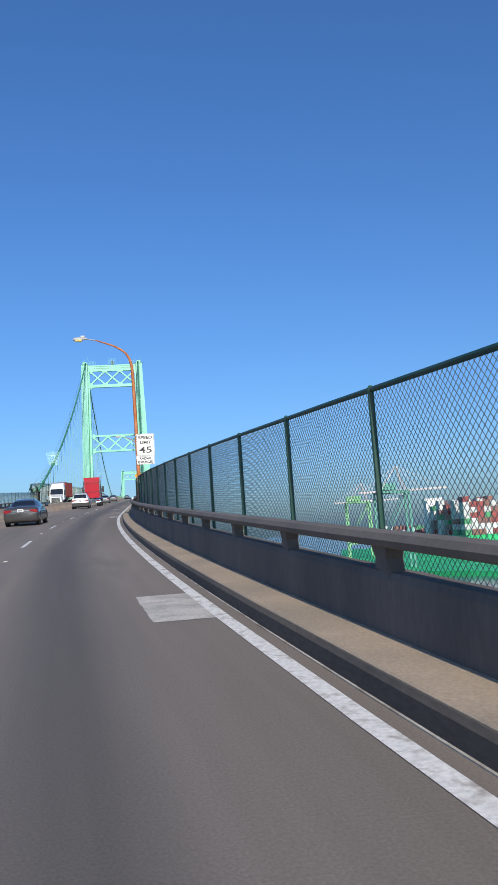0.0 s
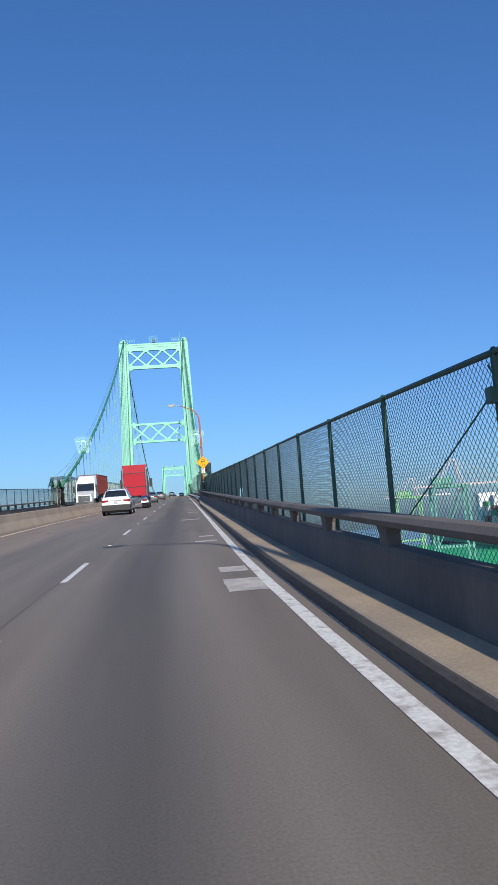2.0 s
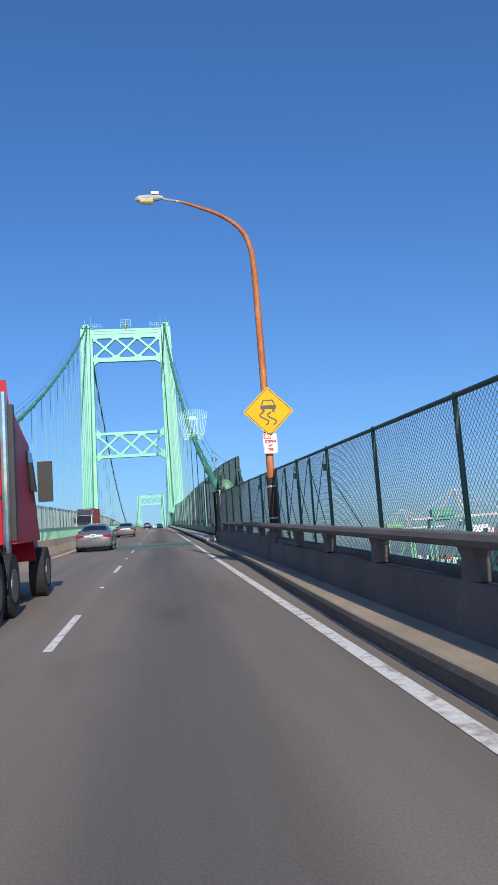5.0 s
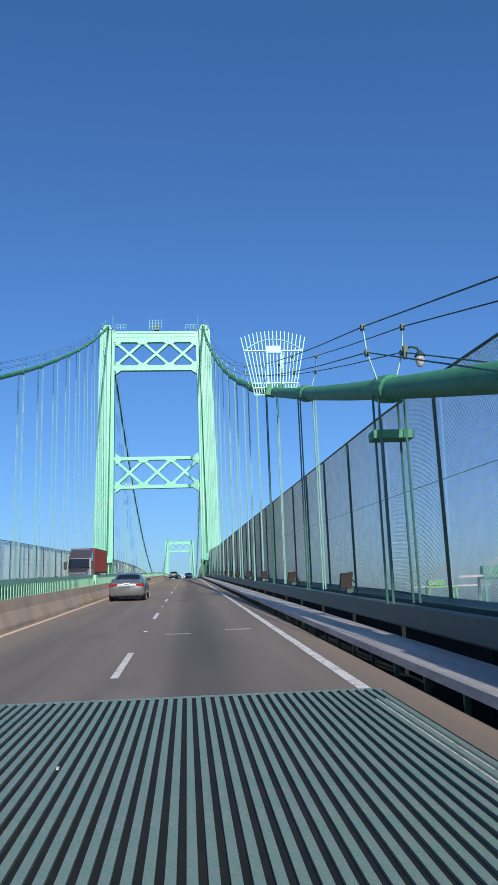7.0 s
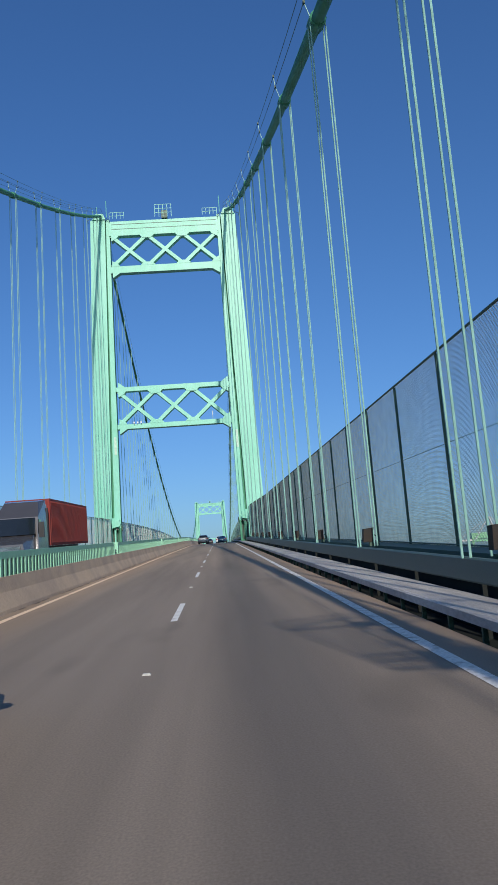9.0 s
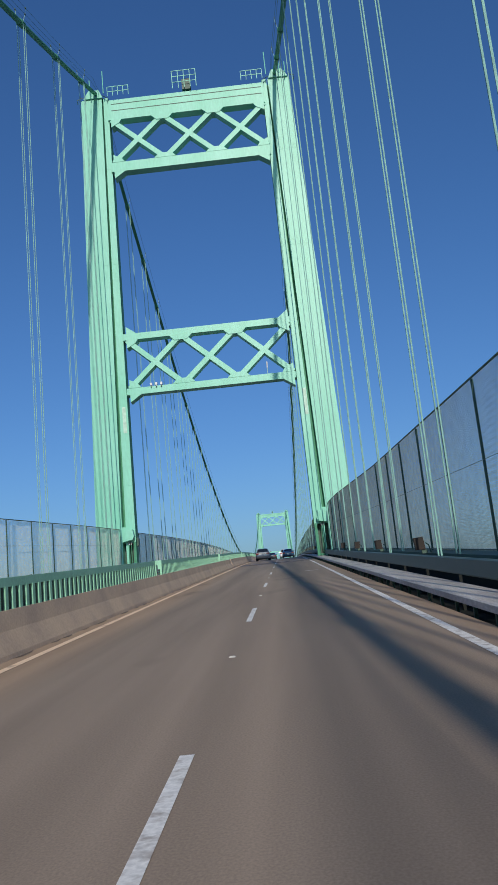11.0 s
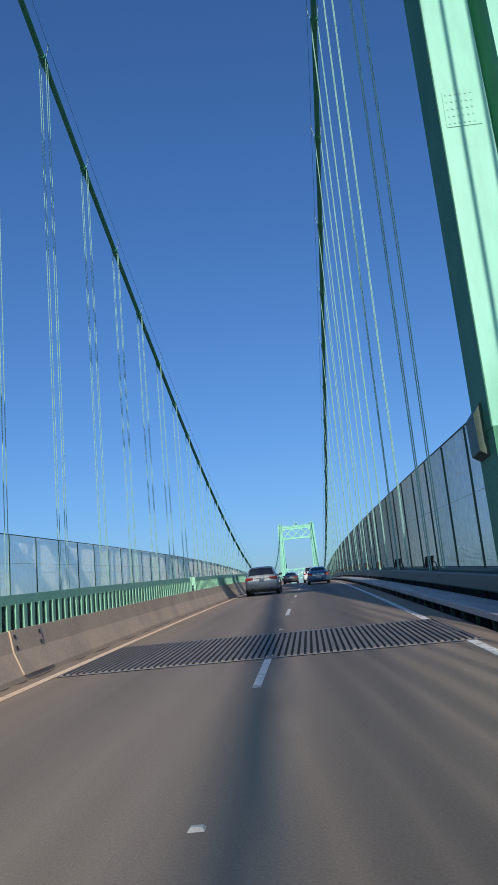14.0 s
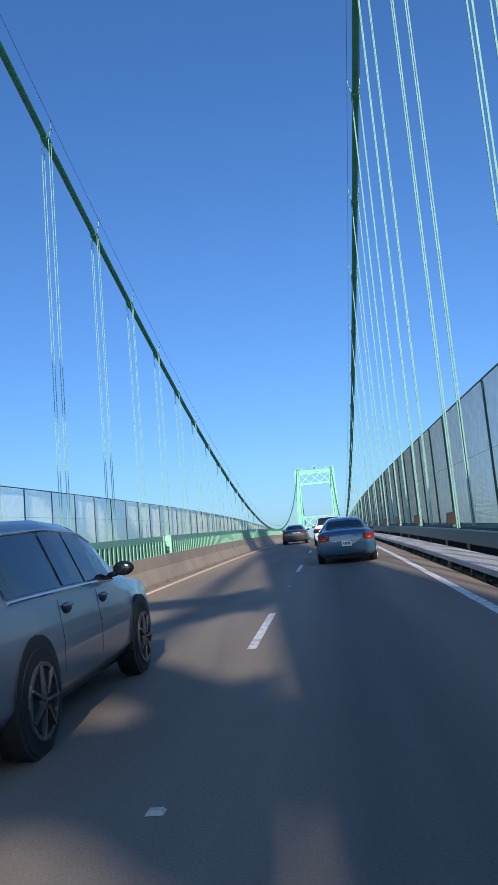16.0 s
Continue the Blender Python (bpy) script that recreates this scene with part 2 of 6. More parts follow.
# ---- ground, road, kerbs ----
Y_START, Y_END = -90.0, 1100.0
water_mat = material("harbour_water", (0.10, 0.14, 0.16), 0.18, second=(0.12, 0.15, 0.17), scale=0.01, fine=0.3, amount=0.3)
bm = B()
box(bm, -4500, 4500, -4500, 4500, WATER_Z - 1, WATER_Z)
tagged(link_mesh("water", bm, water_mat), "blue-grey harbour water far below the bridge", "water", kind="structure")
yard_mat = material("yard_paving", (0.20, 0.21, 0.22), 0.9, second=(0.14, 0.15, 0.165), scale=0.02, fine=0.5, amount=0.5)
bm = B()
hexa(bm, [(60, -400, WATER_Z + 0.05), (72, -400, WATER_Z + 0.05), (303, 1060, WATER_Z + 0.05), (60, 1060, WATER_Z + 0.05)], [(60, -400, WATER_Z + 4), (72, -400, WATER_Z + 4), (303, 1060, WATER_Z + 4), (60, 1060, WATER_Z + 4)])
tagged(link_mesh("ground", bm, yard_mat), "grey paved container yard beside the water", "ground", kind="structure")
bm = B()
run(bm, [(-8.1, 0), (8.1, 0), (8.1, -0.7), (-8.1, -0.7)], Y_START, Y_END, 5.0)
road_uv = bm.loops.layers.uv.new("lane")
for face in bm.faces:
    for loop in face.loops:
        loop[road_uv].uv = (loop.vert.co.x - road_x(loop.vert.co.y), loop.vert.co.y)
tagged(link_mesh("road", bm, road_paving()), "brown-grey worn concrete and asphalt bridge roadway", "road", kind="structure")
bm = B()
run(bm, [(-6.0, -0.75), (6.0, -0.75), (5.0, -3.0), (-5.0, -3.0)], Y_START, Y_END, 20.0)
tagged(link_mesh("bridge_girder", bm, green), "green steel girders under the bridge deck", "girder", kind="structure")

for side in (1, -1):
    bm = B()
    flat(bm, side * 7.42, side * 7.58, Y_START, Y_END, 0.006)
    tagged(link_mesh("edge_line", bm, white_line), "worn white edge line on the roadway", "road marking", kind="structure")
    bm = B()
    flat(bm, side * 0.72, side * 0.88, Y_START, Y_END, 0.006, aside=median_x)
    tagged(link_mesh("median_line", bm, orange_line), "worn orange-yellow line beside the median barrier", "road marking", kind="structure")
    y = 126.8 - 13.4 * 15
    while y < 700:
        bm = B()
        flat(bm, side * 4.34 - 0.055, side * 4.34 + 0.055, y, y + 3.4, 0.006)
        tagged(link_mesh("lane_dash", bm, white_line), "short white worn lane dash on the roadway", "road marking", "lane dashes", "structure")
        y += 13.4

def kerb_out(y):
    """The kerb steps outwards towards the suspended span."""
    return min(1.0, max(0.0, (y - 112) / 14))


def parapet_run(bm, side, y0, y1, outline, away):
    rings = [[bm.verts.new(at(side * (u - k * away(y)), y, h)) for u, h, k in outline] for y in steps(y0, y1, 3.0)]
    n = len(outline)
    for a, b in zip(rings, rings[1:]):
        for k in range(n):
            bm.faces.new((a[k], a[(k + 1) % n], b[(k + 1) % n], b[k]))
    bm.faces.new(rings[0])
    bm.faces.new(rings[-1][::-1])


gutter_pale = material("gutter_mortar", (0.46, 0.42, 0.36), 0.9, second=(0.26, 0.22, 0.18), scale=3.0, fine=20.0, amount=0.5, contrast=(0.45, 0.65))
kerb_dark = material("dark_kerb_face", (0.075, 0.066, 0.058), 0.9, second=(0.13, 0.105, 0.08), scale=0.9, fine=30.0, amount=0.5, bump=0.15, stretch=(1, 0.25, 1), contrast=(0.45, 0.75))
for side in (1, -1):
    kerb = empty("kerb", at(side * 7.7, Y_START, 0), "tan concrete safety kerb with a darker face along the parapet", "kerb", kind="structure")
    for name, mat, lab, outline in (
            ("kerb_face", kerb_dark, "dark concrete kerb face", [(7.74, -0.3, -0.31), (7.73, 0.15, -0.31), (7.755, 0.19, -0.31), (7.84, 0.19, -0.31), (7.84, -0.3, -0.31)]),
            ("kerb_top", kerb_tan, "dusty tan concrete kerb top", [(7.758, 0.12, -0.31), (7.765, 0.197, -0.31), (7.785, 0.207, -0.31), (8.28, 0.215, -0.16), (8.28, 0.12, -0.16)]),
            ("gutter_edge", gutter_pale, "thin pale mortar edge at the kerb foot", [(7.715, -0.02, -0.29), (7.715, 0.01, -0.29), (7.735, 0.012, -0.29), (7.735, -0.02, -0.29)])):
        bm = B()
        parapet_run(bm, side, Y_START, 145.6, outline, kerb_out)
        for v in bm.verts:
            v.co -= kerb.location
        part(name, bm, mat, kerb, lab)
    bm = B()
    parapet_run(bm, side, Y_START, 142.4, [(8.24, -0.8, -0.17), (8.24, 0.16, -0.17), (8.265, 0.64, -0.15), (8.285, 0.70, -0.15), (8.48, 0.70, 0), (8.50, 0.66, 0), (8.50, -0.8, 0)], kerb_out)
    tagged(link_mesh("parapet", bm, parapet_grey), "grey weathered concrete parapet wall with a rail above", "parapet", kind="structure")

# ---- median barrier with slatted glare screen ----
bm = B()
run(bm, [(-0.42, -0.02), (-0.40, 0.08), (-0.23, 0.45), (-0.16, 0.79), (0.16, 0.79), (0.23, 0.45), (0.40, 0.08), (0.42, -0.02)], Y_START, Y_END, aside=median_x)
tagged(link_mesh("median_barrier", bm, concrete), "tan-brown concrete median barrier with dark stains", "barrier", kind="structure")


# ---- parapet rail and chain-link fences ----
def lattice(width, height, dx, dz, r, mat):
    """A chain-link panel in the local y-z plane: crossing slanted wires, cut at the panel's border."""
    bm = B()
    slope = dz / dx
    for sgn in (1, -1):
        k = -math.ceil(max(height, width * slope) / dz) - 1
        while k * dz < height + width * slope:
            c = k * dz
            pts = []
            # z = c + slope*y (sgn 1) or z = c + slope*(width - y)
            y_lo, y_hi = max(0.0, (0 - c) / slope), min(width, (height - c) / slope)
            if y_hi - y_lo > 0.01:
                a, b = (y_lo, c + slope * y_lo), (y_hi, c + slope * y_hi)
                if sgn < 0:
                    a, b = (width - a[0], a[1]), (width - b[0], b[1])
                p, q = Vector((sgn * r * 0.6, *a)), Vector((sgn * r * 0.6, *b))
                d = (q - p).normalized()
                s = Vector((1, 0, 0))
                t = d.cross(s)
                va = [bm.verts.new(p + r * (math.cos(g) * s + math.sin(g) * t)) for g in (0.5, 2.6, 4.7)]
                vb = [bm.verts.new(q + r * (math.cos(g) * s + math.sin(g) * t)) for g in (0.5, 2.6, 4.7)]
                for i in range(3):
                    j = (i + 1) % 3
                    bm.faces.new((va[i], va[j], vb[j], vb[i]))
            k += 1
    me = bpy.data.meshes.new("wire_mesh")
    bm.to_mesh(me)
    bm.free()
    me.materials.append(mat)
    return me


def lift(y):
    """The parapet and its fence rise a little towards the suspended span."""
    return 0.25 * min(1.0, max(0.0, (y - 72) / 60))


def shear(u, y0, y1, h, h1=None, u1=None):
    """Places a panel mesh (local y along the road, z up) between two posts."""
    a, b = at(u, y0, h), at(u if u1 is None else u1, y1, h if h1 is None else h1)
    d = b - a
    turn = Euler((math.atan2(d.z, math.hypot(d.x, d.y)), 0, -math.atan2(d.x, d.y)), "XYZ").to_matrix().to_4x4()
    return Matrix.Translation(a) @ turn @ Matrix.Diagonal((1, d.length / (y1 - y0), 1, 1))


def post_mesh(name, r, height, n, mat, cap=True):
    bm = B()
    tube(bm, [(0, 0, 0), (0, 0, height)], r, n)
    if cap:
        tube(bm, [(0, 0, height), (0, 0, height + 0.03), (0, 0, height + 0.06)], r, n, radii=[r * 1.12, r * 1.12, r * 0.5])
    me = bpy.data.meshes.new(name)
    bm.to_mesh(me)
    bm.free()
    me.materials.append(mat)
    return me


def place(name, me, parent, m):
    ob = new(name, me)
    ob.parent = parent
    ob.matrix_world = m
    return ob


low_wire = lattice(2.965, 1.75, 0.085, 0.078, 0.0035, wire_green)
low_post = post_mesh("fence_post", 0.031, 1.88, 8, dark_green)
hole_side = lattice(1.465, 1.75, 0.085, 0.078, 0.0035, wire_green)
hole_top = lattice(1.5, 1.0, 0.085, 0.078, 0.0035, wire_green)
end_wire = lattice(1.5, 4.25, 0.085, 0.078, 0.0047, wire_grey)
high_wire = lattice(4.02, 4.25, 0.085, 0.078, 0.0047, wire_grey)
high_post = post_mesh("fence_post", 0.036, 4.3, 8, dark_green)


def fence(u, posts, base, height, wire, span, post, label, rise=lambda y: 0.0, inward=lambda y: 0.0):
    """A fence with posts at the given places along the road; wire is a panel mesh made for a bay of the given span."""
    y0, y1 = posts[0], posts[-1]
    out = math.copysign(1.0, u)
    f = empty("chain_link_fence", at(u, y0, base), label, "fence")
    inv = Matrix.Translation(-f.location)
    for a, b in zip(posts, posts[1:]):
        holed = height < 2 and u > 0 and a < 77.0 < b
        o = new("post", post)
        o.parent = f
        o.matrix_basis = Matrix.Translation(at(u - math.copysign(inward(a), u), a, base - 0.15 + rise(a)) - f.location)
        if holed:
            # a square opening is cut out of this panel's mesh
            for me, ya, yb, up in ((hole_side, a + 1.5, b, 0.0), (hole_top, a, a + 1.5, 0.75)):
                o = new("wire_mesh", me)
                o.parent = f
                o.matrix_basis = inv @ shear(u + 0.045, ya, yb, base + up + rise(ya), base + up + rise(yb))
            bm = B()
            bar(bm, at(u - 0.05, a + 0.1, base + 0.76 + rise(a)) - f.location, at(u - 0.05, a + 1.5, base + 0.74 + rise(a)) - f.location, 0.025)
            bar(bm, at(u - 0.05, a + 1.5, base + rise(a)) - f.location, at(u - 0.05, a + 1.5, base + 0.74 + rise(a)) - f.location, 0.02)
            part("opening_frame", bm, dark_green, f)
            continue
        o = new("wire_mesh", wire)
        o.parent = f
        o.matrix_basis = inv @ shear(u + out * (0.045 - inward(a)), a, b, base + rise(a), base + rise(b), u + out * (0.045 - inward(b))) @ Matrix.Diagonal((1, (b - a) / span, 1, 1))
    o = new("post", post)
    o.parent = f
    o.matrix_basis = Matrix.Translation(at(u - math.copysign(inward(y1), u), y1, base - 0.15 + rise(y1)) - f.location)
    bm = B()
    tube(bm, [at(u - math.copysign(inward(y), u), y, base + height + rise(y)) - f.location for y in steps(y0, y1, 4.0)], 0.028, 8)
    part("top_rail", bm, dark_green, f)
    bm = B()
    tube(bm, [at(u - math.copysign(inward(y), u), y, base + 0.04 + rise(y)) - f.location for y in steps(y0, y1, 4.0)], 0.02, 6)
    part("bottom_rail", bm, dark_green, f)
    if height > 3:
        bm = B()
        tube(bm, [at(u - math.copysign(inward(y) + 0.045, u), y, base + 2.15) - f.location for y in steps(y0, y1, 4.0)], 0.007, 5)
        part("tension_wire", bm, dark_green, f)
    return f


LOW_POSTS = [46.33 + 2.754 * k for k in range(-22, 0)] + [46.33 + 2.965 * k for k in range(33)] + [143.5]



def end_drop(y):
    """The tall fence steps down a little towards its end at the cable bent."""
    return -0.36 * max(0.0, (158.0 - min(y, 158.0)) / 11.3) - 0.04


for side in (1, -1):
    # the fence on the far carriageway is lower
    tall = end_drop if side > 0 else (lambda y: end_drop(y) - 0.56)
    fence(side * 8.64, LOW_POSTS, 0.53, 1.75, low_wire, 2.965, low_post, "dark green chain-link fence on top of a concrete parapet", lift)
    fence(side * 10.2, [148.2 + 4.02 * k for k in range(36)], 0.85, 4.25, high_wire, 4.02, high_post, "tall dark green chain-link fence beside the suspension cables", tall, lambda y: 0.55 * min(1.0, max(0.0, (y - 258) / 20)))
    fence(side * 10.2, [146.7, 148.2], 0.85, 4.25, end_wire, 1.5, high_post, "narrow end panel of the tall chain-link fence at the cable bent", tall)
    fence(side * 10.2, [293.0 + 4.02 * k for k in range(60)], 0.85, 4.25, high_wire, 4.02, high_post, "tall dark green chain-link fence beside the suspension cables", tall)


# ---- towers ----
housing_white = material("housing_white", (0.68, 0.68, 0.67), 0.5, amount=0.15)


def tower(y, label):
    t = empty("bridge_tower", (0, y, WATER_Z), label, "tower", "bridge towers")
    off = -WATER_Z
    base = road_z(y)
    top, low = 64.9, base - 25
    fr, bk = 0.2, 1.4
    for s in (1, -1):
        def leg(name, outline, d0, d1, lab=""):
            bm = B()
            sh = -0.2 if s < 0 else 0.0
            lo = [(s * outline[0][0] + sh, d0), (s * outline[1][0] + sh, d0), (s * outline[1][0] + sh, d1), (s * outline[0][0] + sh, d1)]
            hi = [(s * outline[2][0] + sh, d0), (s * outline[3][0] + sh, d0), (s * outline[3][0] + sh, d1), (s * outline[2][0] + sh, d1)]
            z0, z1 = outline[0][1], outline[2][1]
            hexa(bm, [(a, b, z0 + off) for a, b in lo], [(a, b, z1 + off) for a, b in hi])
            # the darker greens put shade into the slot, side face and openings
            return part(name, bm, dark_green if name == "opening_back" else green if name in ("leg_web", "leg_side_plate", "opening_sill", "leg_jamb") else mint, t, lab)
        # flush plates with a long slot between them, its web coloured dark as shade
        foot = base + 3.3
        leg("leg_plate", [(9.7, base - 6), (12.25, base - 6), (8.66, top), (10.85, top)], fr, bk)
        leg("leg_rib", [(10.45, base - 6), (11.2, base - 6), (9.42, top), (10.15, top)], fr - 0.02, bk + 0.02)
        leg("leg_inner_plate", [(8.27, foot), (9.17, foot), (8.0, top), (8.5, top)], fr, bk)
        # added thin sheet whose dark colour stands for shade on the inner side face
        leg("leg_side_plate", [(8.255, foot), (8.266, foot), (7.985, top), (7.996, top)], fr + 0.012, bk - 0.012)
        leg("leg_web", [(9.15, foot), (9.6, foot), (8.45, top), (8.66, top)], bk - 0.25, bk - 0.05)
        leg("leg_slot_end", [(9.172, foot), (9.56, foot), (9.13, base + 4.75), (9.52, base + 4.75)], fr + 0.004, bk - 0.3)
        # the foot stands on a jamb and a mullion, with openings between them;
        # jamb, back and sill are coloured dark to deepen the shade there
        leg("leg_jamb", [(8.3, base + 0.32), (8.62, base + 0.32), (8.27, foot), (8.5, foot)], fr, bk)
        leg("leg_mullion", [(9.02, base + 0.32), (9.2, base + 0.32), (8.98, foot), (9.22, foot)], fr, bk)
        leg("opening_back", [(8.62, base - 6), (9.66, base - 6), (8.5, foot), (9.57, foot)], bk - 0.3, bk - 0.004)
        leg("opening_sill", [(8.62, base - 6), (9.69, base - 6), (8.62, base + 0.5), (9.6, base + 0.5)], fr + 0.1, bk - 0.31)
        for a, b in ((8.5, 8.98), (9.22, 9.57)):
            bm = B()
            r, zc = (b - a) / 2, foot - (b - a) / 2
            sh = -0.2 if s < 0 else 0.0
            for e in (-1, 1):
                arc = [((a + b) / 2 + e * r * math.cos(math.pi / 2 * k / 6), zc + r * math.sin(math.pi / 2 * k / 6)) for k in range(7)]
                prism(bm, [(s * x + sh, z + off) for x, z in arc + [((a + b) / 2 + e * r, foot)]], fr + 0.004, bk - 0.32)
            part("opening_head", bm, mint, t)
        bm = B()
        inner = [(8.27, base + 3.85), (8.1, base + 3.62), (8.12, base + 3.0), (8.28, base + 2.9)]
        prism(bm, [(s * x + (-0.2 if s < 0 else 0.0), z + off) for x, z in inner], fr + 0.45, bk - 0.1)
        part("side_bracket", bm, dark_green, t)
        leg("leg_shaft", [(8.0, WATER_Z), (13.6, WATER_Z), (8.12, base - 6), (11.75, base - 6)], -1.2, 2.6)
    for s in (1, -1):
        # raised edge bands, splice plates and access plate on the legs
        for z in (base + 9.0, base + 20.0, base + 31.5, base + 42.0):
            k = (z - base + 6) / (top - base + 6)
            for x0, x1, d in ((9.78, 10.38, 1.512), (11.3, 11.85, 1.512), (10.52, 11.12, 1.532), (8.4, 9.1, 1.512)):
                bm = B()
                left = -0.2 if s < 0 else 0.0
                sh, sj = (0.27 * k, 0.62 * k) if x0 < 9 else (1.03 * k, 1.08 * k)
                ends = sorted((s * (x0 - sh) + left, s * (x1 - sj) + left))
                box(bm, ends[0], ends[1], fr - (d - 1.5), bk + 0.01, z - 0.35 + off, z + 0.35 + off)
                part("splice_plate", bm, mint, t)
                if y < 400 and s > 0:
                    bm = B()
                    xa, xb, zz = ends[0] + 0.06, ends[1] - 0.06, z - 0.28
                    while zz < z + 0.3:
                        xx = xa
                        while xx <= xb:
                            box(bm, xx - 0.014, xx + 0.014, fr - (d - 1.5) - 0.012, fr - (d - 1.5) + 0.002, zz - 0.014 + off, zz + 0.014 + off)
                            xx += 0.085
                        zz += 0.14
                    tagged(part("rivet_field", bm, mint, t), kind="stuff")
        bm = B()
        x = 8.76
        box(bm, min(s * (x - 0.17), s * (x + 0.17)), max(s * (x - 0.17), s * (x + 0.17)), fr - 0.02, fr + 0.01, 28.8 + off, 31.4 + off)
        part("access_plate", bm, pale_mint_leg, t)
        bm = B()
        prism(bm, [(s * 8.62, base + 4.42 + off), (s * 9.42, base + 4.45 + off), (s * 9.6, base + 4.0 + off), (s * 9.6, base + 3.3 + off), (s * 8.62, base + 3.48 + off), (s * 8.5, base + 3.8 + off)], fr - 0.7, fr + 0.004)
        bracket = part("foot_bracket", bm, mint, t)
        if y < 400:
            bm = B()
            for i in range(7):
                for j in range(5):
                    xx, zz = s * (8.72 + 0.12 * i), base + 3.6 + 0.16 * j + off
                    box(bm, xx - 0.016, xx + 0.016, fr - 0.715, fr - 0.695, zz - 0.016, zz + 0.016)
            tagged(part("rivet_field", bm, mint, bracket), kind="stuff")
        for x in (8.9, 9.1):
            bm = B()
            tube(bm, [(s * x, fr - 0.1, base + 0.6 + off), (s * x, fr - 0.1, base + 3.45 + off)], 0.03, 8)
            pipe = part("pipe", bm, green, t)
            bm = B()
            zz = base + 3.05 + off
            tube(bm, [(s * x, fr - 0.1, zz + 0.035 * k) for k in range(9)], 0.06, 10, radii=[0.035, 0.065, 0.035, 0.065, 0.035, 0.065, 0.035, 0.065, 0.035])
            part("insulator", bm, housing_white, pipe)
        # saddle housing, masts and railings on the tower top
        bm = B()
        prism(bm, [(s * 8.75, top + off), (s * 10.75, top + off), (s * 10.2, top + 0.9 + off), (s * 9.1, top + 0.9 + off)], fr - 0.2, bk + 0.2)
        part("saddle_housing", bm, mint, t)
        for dx, hh in ((8.5, 2.6), (9.9, 1.7), (10.5, 1.2)):
            bm = B()
            tube(bm, [(s * dx, -0.6, top + off), (s * dx, -0.6, top + hh + off)], 0.05, 6)
            part("mast", bm, mint, t)
        for (dx0, dz0), (dx1, dz1) in (((8.75, -0.2), (8.15, -0.7)), ((8.15, -0.7), (8.2, -1.1)), ((10.8, -0.2), (11.4, -0.6)), ((11.4, -0.6), (11.3, -1.1))):
            bm = B()
            bar(bm, (s * dx0, fr - 0.2, top + dz0 + 0.4 + off), (s * dx1, fr - 0.4, top + dz1 + 0.4 + off), 0.06)
            part("top_bracket", bm, dark_green, t)
        for i in range(5):
            bm = B()
            bar(bm, (s * (5.9 + 0.55 * i), -0.5, 64.6 + off), (s * (5.9 + 0.55 * i), -0.5, 65.65 + off), 0.05)
            part("rail_post", bm, mint, t)
        for z in (65.1, 65.65):
            bm = B()
            bar(bm, (s * 5.9, -0.5, z + off), (s * 8.1, -0.5, z + off), 0.05)
            part("rail", bm, mint, t)
    for i in range(5):
        bm = B()
        bar(bm, (-1.25 + 0.62 * i, -0.5, 64.6 + off), (-1.25 + 0.62 * i, -0.5, 66.6 + off), 0.06)
        part("cage_post", bm, mint, t)
    for z in (65.3, 65.95, 66.6):
        bm = B()
        bar(bm, (-1.25, -0.5, z + off), (1.25, -0.5, z + off), 0.05)
        part("cage_rail", bm, mint, t)
    bm = B()
    box(bm, -0.3, 0.6, -0.2, 0.4, 64.6 + off, 65.8 + off)
    part("machine_box", bm, dark_green, t)
    for z in (63.2, 63.95):
        bm = B()
        box(bm, -7.9, 7.9, -0.02, 0.01, z - 0.04 + off, z + 0.04 + off)
        part("chord_seam", bm, dark_green, t)
    for z_hi, chord_hi, z_lo, chord_lo in ((64.45, 2.3, 56.75, 1.05), (38.68, 0.64, 32.8, 0.66)):
        bm = B()
        box(bm, -8.3, 8.15, 0.0, 1.0, z_hi - chord_hi + off, z_hi + off)
        part("strut_top_chord", bm, mint, t)
        bm = B()
        box(bm, -8.3, 8.15, 0.0, 1.0, z_lo - chord_lo / 2 + off, z_lo + chord_lo / 2 + off)
        part("strut_bottom_chord", bm, mint, t)
        zt, zb = z_hi - chord_hi, z_lo + chord_lo / 2
        w = 16.0 / 3
        for i in range(3):
            x0 = -8.0 + i * w
            for a, b in (((x0, zt), (x0 + w, zb)), ((x0, zb), (x0 + w, zt))):
                bm = B()
                bar(bm, (a[0], 0.5, a[1] + off), (b[0], 0.5, b[1] + off), 0.92 if a[1] > b[1] else 0.9, 0.5, Vector((0, 0, 1)))
                part("diagonal", bm, mint, t)
        for i in range(4):
            x = -8.0 + i * w
            for z, d in ((zt, -1), (zb, 1)):
                bm = B()
                g = 1.12
                pts = [(x - g, z + off), (x + g, z + off), (x + g * 0.55, z + d * 0.5 + off), (x - g * 0.55, z + d * 0.5 + off)]
                if i in (0, 3):
                    e = 1 if i == 0 else -1
                    pts = [(x, z + off), (x + e * g, z + off), (x + e * g * 0.75, z + d * 0.4 + off), (x, z + d * 0.85 + off)]
                prism(bm, pts, -0.03, 1.03)
                part("gusset_plate", bm, mint, t)
        for e in (-1, 1):
            bm = B()
            zz = z_lo - chord_lo / 2 + off
            prism(bm, [(e * 8.0, zz), (e * 6.9, zz), (e * 8.0, zz - 0.75)], 0.005, 0.995)
            part("haunch", bm, mint, t)
            if z_hi < 50:
                bm = B()
                zz = z_hi + off
                prism(bm, [(e * 8.0, zz), (e * 7.0, zz), (e * 8.0, zz + 0.75)], 0.005, 0.995)
                part("haunch", bm, mint, t)
    return t


